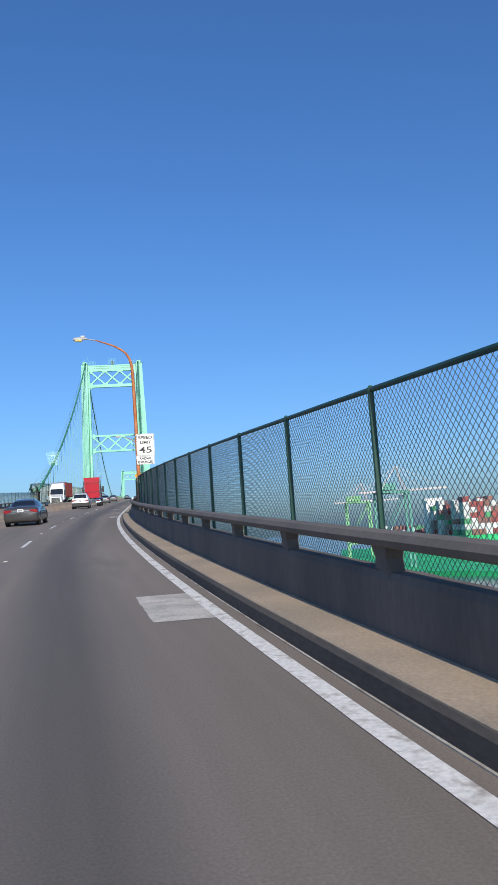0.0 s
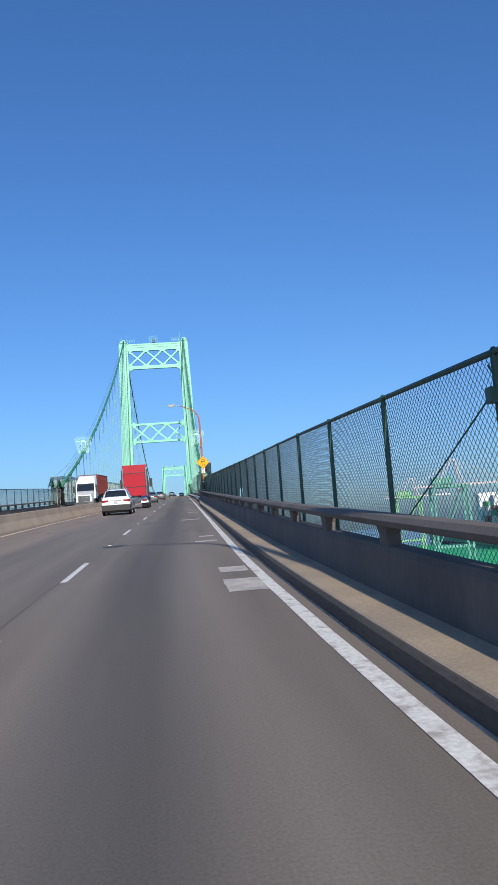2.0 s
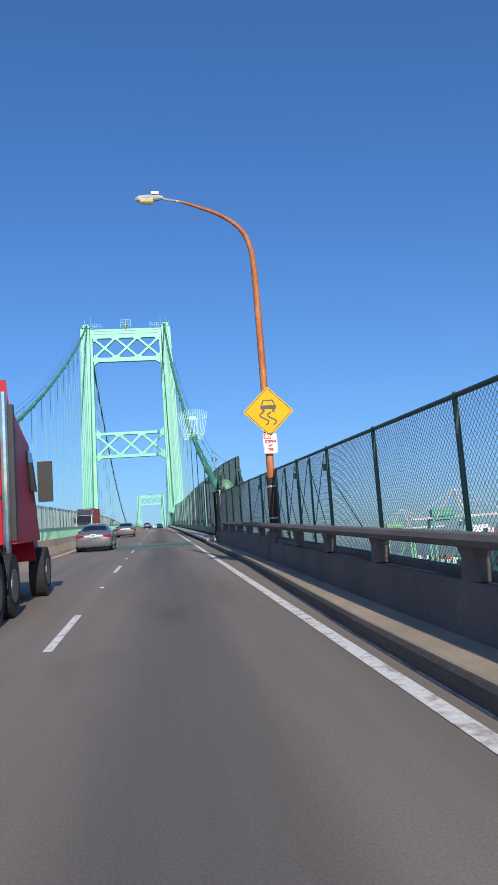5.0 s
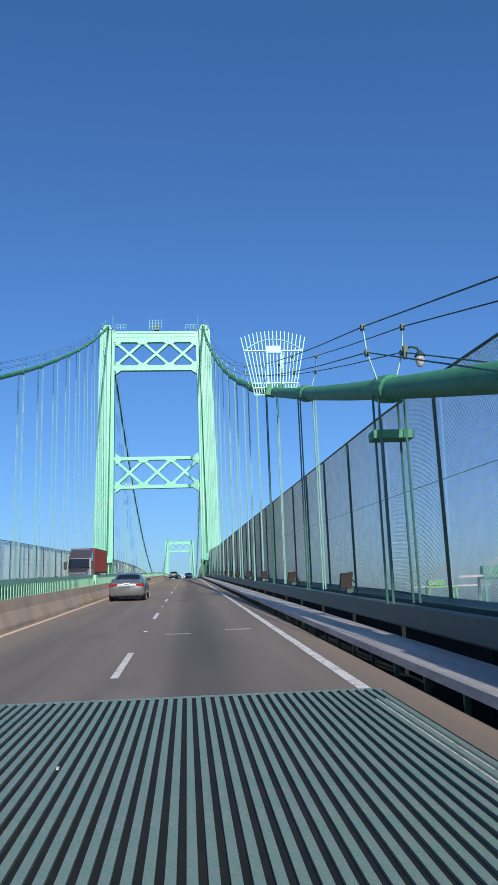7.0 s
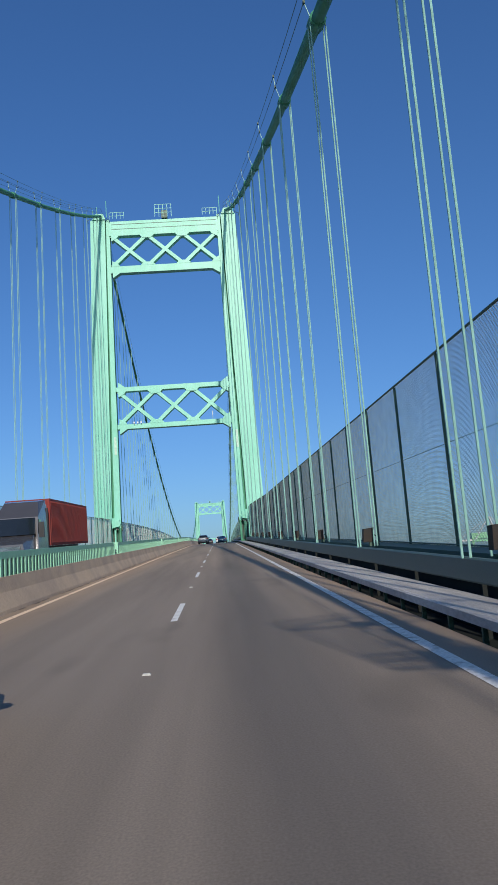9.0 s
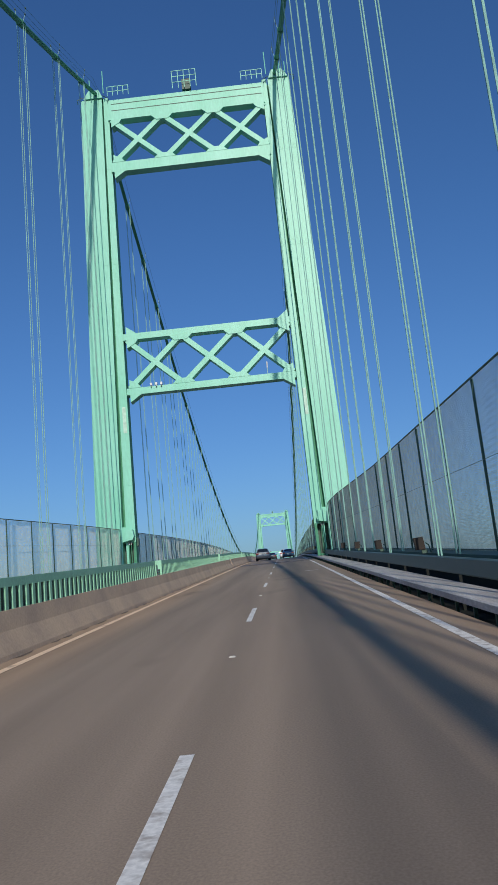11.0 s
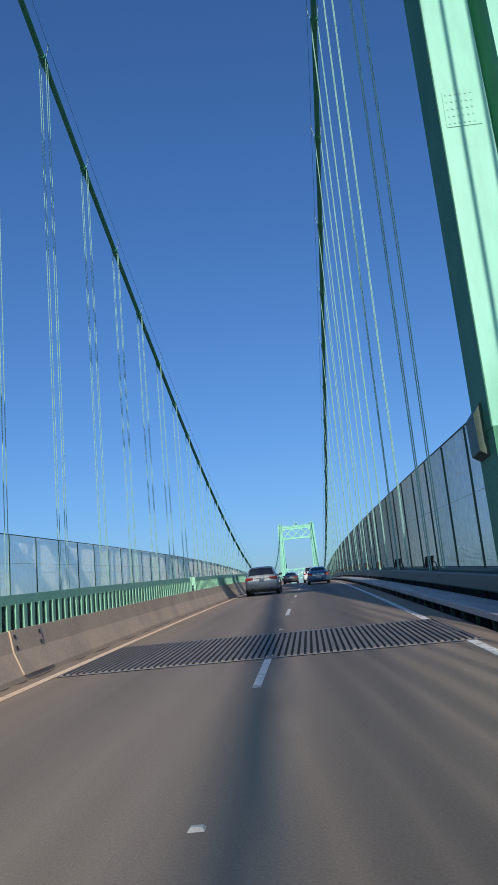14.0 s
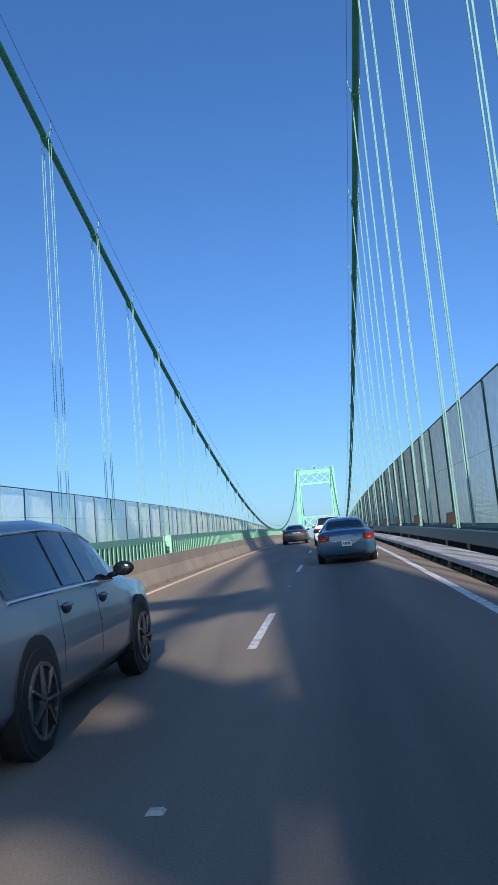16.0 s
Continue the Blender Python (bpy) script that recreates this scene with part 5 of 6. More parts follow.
    # gate frame in the tall fence
    for p, q, w in (((148.6, 0.8), (148.6, 4.1), 0.05), ((149.9, 0.8), (149.9, 2.0), 0.05), ((151.6, 0.8), (151.6, 2.0), 0.05), ((149.6, 1.9), (151.6, 1.9), 0.06), ((149.6, 0.95), (151.6, 0.95), 0.05)):
        bm = B()
        bar(bm, L(9.35, *p), L(9.35, *q), w)
        part("gate_bar", bm, green, an)

    # hand ropes and stanchions over the cable
    for yy in [b for b in BANDS if b < 480]:
        st = empty("cable_stanchion", (side * cable_x(yy), yy, cable_z(yy) + 0.2), "thin green stanchions carrying hand ropes over the main cable", "stanchion", "cable stanchions")
        for du in (-0.3, 0.3):
            bm = B()
            tube(bm, [(du * 0.5, 0, -0.1), (du * 1.1, 0, 0.5), (du * 1.25, 0, 1.0)], 0.016, 5)
            part("stanchion_rod", bm, rope_mint, st)
            bm = B()
            box(bm, du * 1.25 - 0.035, du * 1.25 + 0.035, -0.06, 0.06, 0.94, 1.04)
            part("rope_clamp", bm, dark_green, st)
            bm = B()
            box(bm, du * 1.1 - 0.035, du * 1.1 + 0.035, -0.06, 0.06, 0.44, 0.54)
            part("rope_clamp", bm, dark_green, st)

nl = empty("cable_lamp", (cable_x(155) + 0.59, 155.2, cable_z(155) + 0.6), "small lamp with a pale glass globe under a dark cap", "lamp")
bm = B()
tube(bm, [(0, 0, -0.14), (0, 0, -0.11), (0, 0, 0.0), (0, 0, 0.06)], 0.08, 12, radii=[0.035, 0.06, 0.085, 0.075])
part("globe", bm, lamp_white, nl)
bm = B()
tube(bm, [(0, 0, 0.055), (0, 0, 0.08), (0, 0, 0.13), (0, 0, 0.17)], 0.1, 12, radii=[0.1, 0.095, 0.06, 0.025])
part("cap", bm, dark_green, nl)
bm = B()
tube(bm, [(0, 0, 0.15), (-0.05, 0, 0.22), (-0.16, 0, 0.24), (-0.26, 0, 0.2)], 0.022, 6)
part("bracket", bm, dark_green, nl)
bm = B()
box(bm, -0.3, -0.22, -0.05, 0.05, 0.02, 0.26)
part("junction_box", bm, dark_green, nl)


# ---- vehicles ----
def car_paint(name, colour, metal=0.3, rough=0.25):
    m = material(name, colour, rough, metal=metal, second=tuple(c * 0.92 for c in colour), scale=1.5, fine=200.0, amount=0.08)
    m.node_tree.nodes["Principled BSDF"].inputs["Coat Weight"].default_value = 0.6
    m.node_tree.nodes["Principled BSDF"].inputs["Coat Roughness"].default_value = 0.05
    return m


glass_dark = material("tinted_glass", (0.012, 0.016, 0.02), 0.06, amount=0.1, spec=0.8)
tyre_mat = material("tyre_rubber", (0.02, 0.02, 0.021), 0.85, amount=0.3, fine=60)
rim_mat = material("alloy_rim", (0.16, 0.16, 0.17), 0.35, metal=0.6, amount=0.2)
trim_black = material("black_plastic", (0.018, 0.018, 0.02), 0.55, amount=0.3)
chrome = material("chrome_trim", (0.75, 0.75, 0.76), 0.12, metal=1.0, amount=0.05)
tail_red = material("tail_light_red", (0.30, 0.008, 0.014), 0.2, amount=0.1)
tail_amber = material("tail_light_amber", (0.7, 0.25, 0.06), 0.15, amount=0.1)
plate_white = material("number_plate", (0.7, 0.72, 0.72), 0.4, amount=0.1)
plate_bar = material("plate_bar", (0.05, 0.07, 0.15), 0.5, amount=0.1)

SEDAN = [(0.0, .34, .76, .82, .83, .80, .70), (0.05, .27, .90, .97, .89, .86, .75), (0.35, .24, .95, 1.05, .91, .88, .75), (0.80, .22, .95, 1.07, .91, .88, .70), (1.0, .21, .95, 1.13, .91, .88, .66), (1.45, .2, .95, 1.36, .92, .88, .58), (1.75, .2, .95, 1.42, .92, .88, .56),
         (2.4, .2, .95, 1.46, .92, .88, .56), (2.95, .2, .94, 1.38, .92, .88, .57), (3.35, .2, .93, 1.16, .92, .87, .64), (3.65, .2, .93, .99, .91, .86, .70), (4.25, .22, .80, .86, .88, .83, .66), (4.6, .28, .66, .71, .80, .76, .6), (4.68, .36, .52, .56, .7, .66, .5)]
SUV = [(0.0, .45, .72, .78, .84, .82, .78), (0.05, .36, .98, 1.04, .92, .90, .82), (0.12, .32, 1.08, 1.18, .94, .92, .80), (0.28, .30, 1.08, 1.48, .95, .92, .72), (0.45, .28, 1.08, 1.66, .95, .92, .67), (0.85, .27, 1.08, 1.72, .96, .92, .66), (2.0, .26, 1.07, 1.75, .96, .92, .65),
       (2.75, .26, 1.06, 1.70, .96, .92, .65), (3.15, .26, 1.05, 1.58, .96, .92, .66), (3.6, .26, 1.04, 1.30, .95, .91, .72), (3.92, .26, 1.03, 1.10, .94, .89, .76), (4.5, .3, .95, 1.0, .91, .85, .7), (4.8, .35, .78, .83, .84, .78, .6), (4.88, .42, .6, .65, .74, .7, .5)]


def section(st):
    y, zb, zl, zt, wl, wb, wt = st
    return [(0.0, zb), (wl * 0.9, zb), (wl, zb + 0.12), (wl * 1.005, (zb + zl) / 2 + 0.06), (wb, zl), (wt + (wb - wt) * 0.12, zt - 0.10 * min(1, (zt - zl) / 0.3)), (wt * 0.86, zt - 0.015), (wt * 0.4, zt), (0.0, zt + 0.004)]


def skin(stations, i, v, side):
    """A point of the body: station i (may lie between two) and section place v."""
    k = min(int(i), len(stations) - 2)
    f = i - k
    s0, s1 = section(stations[k]), section(stations[k + 1])
    j = min(int(v), 7)
    g = v - j
    def pick(s):
        return (s[j][0] + (s[j + 1][0] - s[j][0]) * g, s[j][1] + (s[j + 1][1] - s[j][1]) * g)
    a, b = pick(s0), pick(s1)
    return Vector((side * (a[0] + (b[0] - a[0]) * f), stations[k][0] + (stations[k + 1][0] - stations[k][0]) * f, a[1] + (b[1] - a[1]) * f))


def pane(stations, i0, i1, v0, v1, side, gap=0.012, n=5):
    """A thin pane that follows the body's skin."""
    bm = B()
    grid = []
    for a in range(n + 1):
        row = []
        for b in range(n + 1):
            i, v = i0 + (i1 - i0) * a / n, v0 + (v1 - v0) * b / n
            p = skin(stations, i, v, side)
            du = skin(stations, min(i + 0.05, len(stations) - 1.001), v, side) - skin(stations, max(i - 0.05, 0), v, side)
            dv = skin(stations, i, v + 0.05, side) - skin(stations, i, v - 0.05, side)
            nn = du.cross(dv)
            if nn.length > 0:
                nn.normalize()
            out = Vector((p.x, 0, p.z - 0.6))
            if nn.dot(out) < 0:
                nn = -nn
            row.append(bm.verts.new(p + nn * gap))
        grid.append(row)
    for a in range(n):
        for b in range(n):
            bm.faces.new((grid[a][b], grid[a + 1][b], grid[a + 1][b + 1], grid[a][b + 1]))
    return bm


def wide_pane(stations, i0, i1, v0, gap=0.012, n=8):
    """A pane across the whole width, from v0 on one side over the middle to the other."""
    bm = B()
    grid = []
    for a in range(n + 1):
        i = i0 + (i1 - i0) * a / n
        row = []
        vs = [v0 + (8 - v0) * b / n for b in range(n + 1)]
        pts = [skin(stations, i, v, -1) for v in vs] + [skin(stations, i, v, 1) for v in vs[-2::-1]]
        d = skin(stations, min(i + 0.05, len(stations) - 1.001), 7.9, 1) - skin(stations, max(i - 0.05, 0), 7.9, 1)
        up = Vector((0, -d.z, d.y)).normalized()
        row = [bm.verts.new(p + up * gap) for p in pts]
        grid.append(row)
    for r0, r1 in zip(grid, grid[1:]):
        for k in range(len(r0) - 1):
            bm.faces.new((r0[k], r1[k], r1[k + 1], r0[k + 1]))
    return bm


def lens(bm, centre, radii):
    """A rounded body of the given half sizes."""
    m = Matrix.Translation(centre) @ Matrix.Diagonal((*radii, 1))
    bmesh.ops.create_uvsphere(bm, u_segments=14, v_segments=8, radius=1.0, matrix=m)


def car(kind, stations, place, heading, paint, label, category, bumper=None, lamps="bar", wheel_r=0.34, group="cars on the bridge", rails=True):
    c = empty(kind, place, label, category, group)
    c.rotation_euler = (math.atan2(road_z(place.y + 2) - road_z(place.y - 2), 4) * (1 if heading == 0 else -1), 0, heading)
    suv = stations[5][3] > 1.5
    bm = B()
    rings = []
    for st in stations:
        s = section(st)
        ring = [bm.verts.new((x, st[0], z)) for x, z in s] + [bm.verts.new((-x, st[0], z)) for x, z in s[-2:0:-1]]
        rings.append(ring)
    m = len(rings[0])
    for a, b in zip(rings, rings[1:]):
        for k in range(m):
            bm.faces.new((a[k], a[(k + 1) % m], b[(k + 1) % m], b[k]))
    bm.faces.new(rings[0][::-1])
    bm.faces.new(rings[-1])
    part("body", bm, paint, c, smooth=True)
    L = stations[-1][0]
    ax0, ax1 = (0.98, L - 0.98)
    for ax in (ax0, ax1):
        for s in (1, -1):
            w = stations[5][4]
            bm = B()
            tube(bm, [(s * (w - 0.1), ax, wheel_r + 0.03), (s * (w + 0.008), ax, wheel_r + 0.03)], wheel_r + 0.05, 28)
            part("wheel_arch", bm, trim_black, c)
            bm = B()
            tube(bm, [(s * (w - 0.2), ax, wheel_r), (s * (w - 0.02), ax, wheel_r), (s * (w + 0.016), ax, wheel_r), (s * (w + 0.022), ax, wheel_r)], wheel_r, 24, radii=[wheel_r, wheel_r, wheel_r * 0.97, wheel_r * 0.7])
            wh = part("wheel", bm, tyre_mat, c, smooth=False)
            bm = B()
            tube(bm, [(s * (w + 0.016), ax, wheel_r), (s * (w + 0.03), ax, wheel_r)], wheel_r * 0.2, 12)
            for k in range(7):
                g = 2 * math.pi * k / 7
                bar(bm, (s * (w + 0.026), ax + 0.05 * math.cos(g), wheel_r + 0.05 * math.sin(g)), (s * (w + 0.026), ax + wheel_r * 0.68 * math.cos(g), wheel_r + wheel_r * 0.68 * math.sin(g)), 0.02, 0.055, Vector((1, 0, 0)))
            n = 20
            for k in range(n):
                g0, g1 = 2 * math.pi * k / n, 2 * math.pi * (k + 1) / n
                bar(bm, (s * (w + 0.024), ax + wheel_r * 0.68 * math.cos(g0), wheel_r + wheel_r * 0.68 * math.sin(g0)), (s * (w + 0.024), ax + wheel_r * 0.68 * math.cos(g1), wheel_r + wheel_r * 0.68 * math.sin(g1)), 0.03, 0.03, Vector((1, 0, 0)))
            part("rim", bm, rim_mat, wh)
    # glass
    roof = next(k for k, st in enumerate(stations) if st[3] > (1.60 if suv else 1.35))
    front = max(k for k, st in enumerate(stations) if st[3] > (1.5 if suv else 1.3))
    base_f = next(k for k in range(front + 1, len(stations)) if stations[k][3] < stations[k][2] + 0.08)
    part("rear_window", wide_pane(stations, (2.15 if suv else 3.7), roof - 0.15, 5.5), glass_dark, c)
    part("windscreen", wide_pane(stations, front + 0.2, base_f - 0.1, 5.5), glass_dark, c)
    for s in (1, -1):
        cuts = [roof - (0.55 if suv else -0.1), roof + 0.75, front - 0.62, front + (0.85 if suv else 0.8)] if suv else [roof - 0.2, roof + 1.05, front + 0.9]
        for a, b in zip(cuts, cuts[1:]):
            part("side_window", pane(stations, a + 0.03, b - 0.03, 4.12, 4.95, s), glass_dark, c)
        if suv:
            bm = B()
            for v in (4.08, 4.99):
                pts = [skin(stations, cuts[0] + (cuts[-1] - cuts[0]) * k / 14, v, s) + Vector((s * 0.014, 0, 0)) for k in range(15)]
                tube(bm, pts, 0.012, 5)
            part("window_trim", bm, chrome, c)
        for yy in ((L * 0.40, L * 0.60) if suv else (L * 0.44, L * 0.64)):
            k = max(j for j, st in enumerate(stations) if st[0] <= yy)
            f = (yy - stations[k][0]) / (stations[k + 1][0] - stations[k][0])
            p = skin(stations, k + f, 3.75, s) + Vector((s * 0.02, -0.25, 0))
            bm = B()
            lens(bm, p + Vector((-s * 0.012, 0, -0.02)), (0.02, 0.1, 0.045))
            part("handle_recess", bm, trim_black, c)
            bm = B()
            lens(bm, p + Vector((0, 0, 0.005)), (0.028, 0.115, 0.017))
            part("door_handle", bm, paint, c, smooth=True)
            bm = B()
            for v in range(12):
                a, b = 2.2 + 1.75 * v / 12, 2.2 + 1.75 * (v + 1) / 12
                bar(bm, skin(stations, k + f, a, s) + Vector((s * 0.003, -0.42, 0)), skin(stations, k + f, b, s) + Vector((s * 0.003, -0.42, 0)), 0.002, 0.003)
            part("door_gap", bm, trim_black, c)
        k = front + 1
        p = skin(stations, k, 4.1, s)
        bm = B()
        lens(bm, p + Vector((s * 0.13, -0.03, 0.09)), (0.105, 0.06, 0.07))
        bar(bm, p + Vector((-s * 0.02, 0, 0.03)), p + Vector((s * 0.1, -0.02, 0.06)), 0.06, 0.05)
        mi = part("mirror", bm, trim_black if suv else paint, c, smooth=True)
        bm = B()
        lens(bm, p + Vector((s * 0.13, -0.075, 0.09)), (0.088, 0.02, 0.056))
        part("mirror_glass", bm, glass_dark, mi)
        # tail lamps wrap round the corners
        zl = stations[1][2] if not suv else 1.05
        w1 = stations[2][5]
        if lamps == "bar":
            pts = [(s * w1 * 1.01, 0.42, zl - 0.06), (s * w1 * 1.01, 0.10, zl - 0.10), (s * w1 * 0.97, -0.005, zl - 0.10), (s * w1 * 0.55, -0.012, zl - 0.07)]
            hh = [0.09, 0.15, 0.16, 0.09]
        else:
            pts = [(s * w1 * 1.01, 0.30, zl - 0.07), (s * w1 * 1.0, 0.10, zl - 0.10), (s * w1 * 0.95, 0.0, zl - 0.10), (s * w1 * 0.62, -0.015, zl - 0.09)]
            hh = [0.12, 0.2, 0.2, 0.17]
        bm = B()
        for (a, ha), (b, hb) in zip(zip(pts, hh), list(zip(pts, hh))[1:]):
            hexa(bm, [(a[0], a[1] - 0.012, a[2] - ha / 2), (a[0] * 0.94, a[1] + 0.05, a[2] - ha / 2), (a[0] * 0.94, a[1] + 0.05, a[2] + ha / 2), (a[0], a[1] - 0.012, a[2] + ha / 2)], [(b[0], b[1] - 0.012, b[2] - hb / 2), (b[0] * 0.94, b[1] + 0.05, b[2] - hb / 2), (b[0] * 0.94, b[1] + 0.05, b[2] + hb / 2), (b[0], b[1] - 0.012, b[2] + hb / 2)])
        part("tail_light", bm, tail_red, c)
        if lamps == "round":
            bm = B()
            box(bm, min(s * w1 * 0.76, s * w1 * 0.86), max(s * w1 * 0.76, s * w1 * 0.86), -0.035, 0.0, zl - 0.14, zl - 0.10)
            part("turn_signal", bm, tail_amber, c)
        bm = B()
        tube(bm, [(s * 0.55, -0.03, stations[1][1] + 0.04), (s * 0.55, 0.15, stations[1][1] + 0.04)], 0.045, 10)
        part("tail_pipe", bm, trim_black, c)
    if bumper:
        bm = B()
        w = stations[1][4] + 0.02
        hexa(bm, [(-w, -0.035, .33), (w, -0.035, .33), (w + 0.02, 0.5, .28), (-w - 0.02, 0.5, .28)], [(-w, -0.03, .70), (w, -0.03, .70), (w + 0.02, 0.5, .64), (-w - 0.02, 0.5, .64)])
        part("bumper", bm, bumper, c)
    zp = 0.84 if not suv else 0.88
    if lamps == "round":
        zp = 0.62
    bm = B()
    box(bm, -0.155, 0.155, -0.05, -0.02, zp - 0.08, zp + 0.08)
    pl = part("number_plate", bm, plate_white, c)
    for k in range(5):
        bm = B()
        box(bm, -0.11 + 0.047 * k, -0.08 + 0.047 * k, -0.056, -0.049, zp - 0.035, zp + 0.04)
        part("plate_bar", bm, plate_bar, pl)
    bm = B()
    box(bm, -0.42, 0.42, -0.03, 0.02, (0.72 if not suv else 0.99) - 0.012, (0.72 if not suv else 0.99) + 0.012)
    part("trim_strip", bm, chrome, c)
    bm = B()
    box(bm, -0.75, 0.75, 0.3, L - 0.5, 0.17, 0.3)
    part("underbody", bm, trim_black, c)
    if suv and rails:
        for s in (1, -1):
            bm = B()
            tube(bm, [(s * 0.56, 0.7, 1.74), (s * 0.57, 1.6, 1.79), (s * 0.57, 2.8, 1.745)], 0.02, 6)
            part("roof_rail", bm, silver, c)
    return c


blue_paint = car_paint("blue_car_paint", (0.045, 0.12, 0.20), 0.3)
grey_paint = car_paint("grey_car_paint", (0.17, 0.175, 0.185), 0.45, 0.3)
silver_paint = car_paint("silver_grey_car_paint", (0.25, 0.265, 0.28), 0.35, 0.38)
white_paint = car_paint("white_car_paint", (0.75, 0.75, 0.74), 0.0)
old_grey_paint = car_paint("dark_grey_car_paint", (0.075, 0.073, 0.075), 0.4)
LOW_SUV = [(y, zb, zl * 0.95, zt * 0.945, wl, wb, wt) for y, zb, zl, zt, wl, wb, wt in SUV]
car("sedan", SEDAN, at(5.86, 343.3, 0), 0, blue_paint, "blue sedan with red tail lights and a chrome trim strip", "car", lamps="round")
car("sedan", SEDAN, at(2.7, 377.0, 0), 0, old_grey_paint, "older dark grey sedan on the roadway", "car")
car("suv", LOW_SUV, at(2.33, 323.0, 0), 0, silver_paint, "silver grey SUV with dark windows driving beside the median", "car", wheel_r=0.365, rails=False)
car("suv", SUV, at(5.4, 364.5, 0), 0, white_paint, "pale SUV with a dark rear window driving ahead of a sedan", "car", wheel_r=0.37, rails=False)
car("suv", SUV, at(1.95, 98.5, 0), 0, white_paint, "white SUV with a black lower bumper on the roadway", "car", bumper=trim_black, wheel_r=0.37)
car("sedan", SEDAN, at(2.3, 144.6, 0), 0, grey_paint, "metallic grey sedan with wrapped red tail lights on the joint", "car", wheel_r=0.345)

car("sedan", SEDAN, at(2.35, 52.0, 0), 0, old_grey_paint, "older dark grey sedan on the approach lanes", "car")
car("sedan", SEDAN, at(2.3, 182.6, 0), 0, grey_paint, "metallic grey sedan driving beside the median screen", "car", wheel_r=0.345)

red_paint = car_paint("red_truck_paint", (0.36, 0.002, 0.018), 0.0, 0.5)
red_paint.node_tree.nodes["Principled BSDF"].inputs["Coat Weight"].default_value = 0.05
red_paint.node_tree.nodes["Principled BSDF"].inputs["Specular IOR Level"].default_value = 0.25
container_red = material("container_paint", (0.22, 0.035, 0.03), 0.7, spec=0.2, second=(0.18, 0.04, 0.034), scale=1.0, fine=20, amount=0.4)
dark_cab = car_paint("dark_cab_paint", (0.10, 0.095, 0.10), 0.4)


def tractor(c, paint, rear_detail=True):
    """A truck tractor with sleeper cab; its rear is at y = 0 and it faces +y."""
    bm = B()
    hexa(bm, [(-1.2, 2.4, 1.15), (1.2, 2.4, 1.15), (1.2, 4.9, 1.15), (-1.2, 4.9, 1.15)], [(-1.16, 2.45, 3.2), (1.16, 2.45, 3.2), (1.12, 4.4, 3.0), (-1.12, 4.4, 3.0)])
    hexa(bm, [(-1.16, 2.45, 3.2), (1.16, 2.45, 3.2), (1.12, 4.4, 3.0), (-1.12, 4.4, 3.0)], [(-1.08, 2.5, 3.95), (1.08, 2.5, 3.95), (0.9, 3.3, 3.85), (-0.9, 3.3, 3.85)])
    part("cab", bm, paint, c)
    bm = B()
    hexa(bm, [(-1.1, 4.9, 0.75), (1.1, 4.9, 0.75), (0.95, 6.6, 0.75), (-0.95, 6.6, 0.75)], [(-1.0, 4.9, 2.05), (1.0, 4.9, 2.05), (0.8, 6.5, 1.6), (-0.8, 6.5, 1.6)])
    part("bonnet", bm, paint, c)
    bm = B()
    hexa(bm, [(-1.05, 4.86, 2.08), (1.05, 4.86, 2.08), (1.05, 4.95, 2.08), (-1.05, 4.95, 2.08)], [(-1.0, 4.42, 2.95), (1.0, 4.42, 2.95), (1.0, 4.5, 2.95), (-1.0, 4.5, 2.95)])
    part("windscreen", bm, glass_dark, c)
    bm = B()
    box(bm, -0.7, 0.7, 6.58, 6.66, 0.8, 1.5)
    part("grille", bm, chrome, c)
    bm = B()
    box(bm, -1.15, 1.15, 6.4, 6.75, 0.45, 0.78)
    part("front_bumper", bm, chrome, c)
    bm = B()
    box(bm, -0.45, 0.45, 0.0, 2.4, 0.75, 1.0)
    box(bm, -1.15, 1.15, -0.02, 0.05, 0.55, 0.95)
    part("chassis", bm, chrome if rear_detail else trim_black, c)
    bm = B()
    tube(bm, [(0, 0.9, 1.0), (0, 0.9, 1.12)], 0.45, 16)
    part("fifth_wheel", bm, trim_black, c)
    for s in (1, -1):
        for y, w in ((0.6, 0.55), (1.9, 0.55), (5.6, 0.3)):
            bm = B()
            x = s * (1.22 - w / 2)
            tube(bm, [(x - w / 2, y, 0.5), (x + w / 2, y, 0.5)], 0.5, 20)
            wh = part("wheel", bm, tyre_mat, c)
            bm = B()
            tube(bm, [(s * 1.2, y, 0.5), (s * 1.235, y, 0.5)], 0.27, 14)
            part("rim", bm, rim_mat, wh)
        bm = B()
        box(bm, min(s * 1.22, s * 1.5), max(s * 1.22, s * 1.5), 4.7, 4.8, 1.9, 2.7)
        part("mirror", bm, trim_black, c)
        bm = B()
        tube(bm, [(s * 1.05, 2.3, 1.0), (s * 1.05, 2.3, 3.7)], 0.07, 10)
        part("exhaust_pipe", bm, chrome, c)
        bm = B()
        box(bm, min(s * 0.75, s * 1.1), max(s * 0.75, s * 1.1), -0.05, -0.02, 0.65, 0.78)
        part("tail_light", bm, tail_red, c)
        bm = B()
        hexa(bm, [(s * 1.205, 4.0, 2.1), (s * 1.205, 4.75, 2.1), (s * 1.16, 4.75, 2.1), (s * 1.16, 4.0, 2.1)], [(s * 1.165, 3.95, 2.85), (s * 1.165, 4.45, 2.85), (s * 1.12, 4.45, 2.85), (s * 1.12, 3.95, 2.85)])
        part("side_window", bm, glass_dark, c)
    for z in (3.2, 1.95):
        bm = B()
        box(bm, -1.14, 1.14, 2.385 + 0.05 * (z > 3), 2.45, z - 0.03, z + 0.03)
        part("rear_trim", bm, trim_black, c)
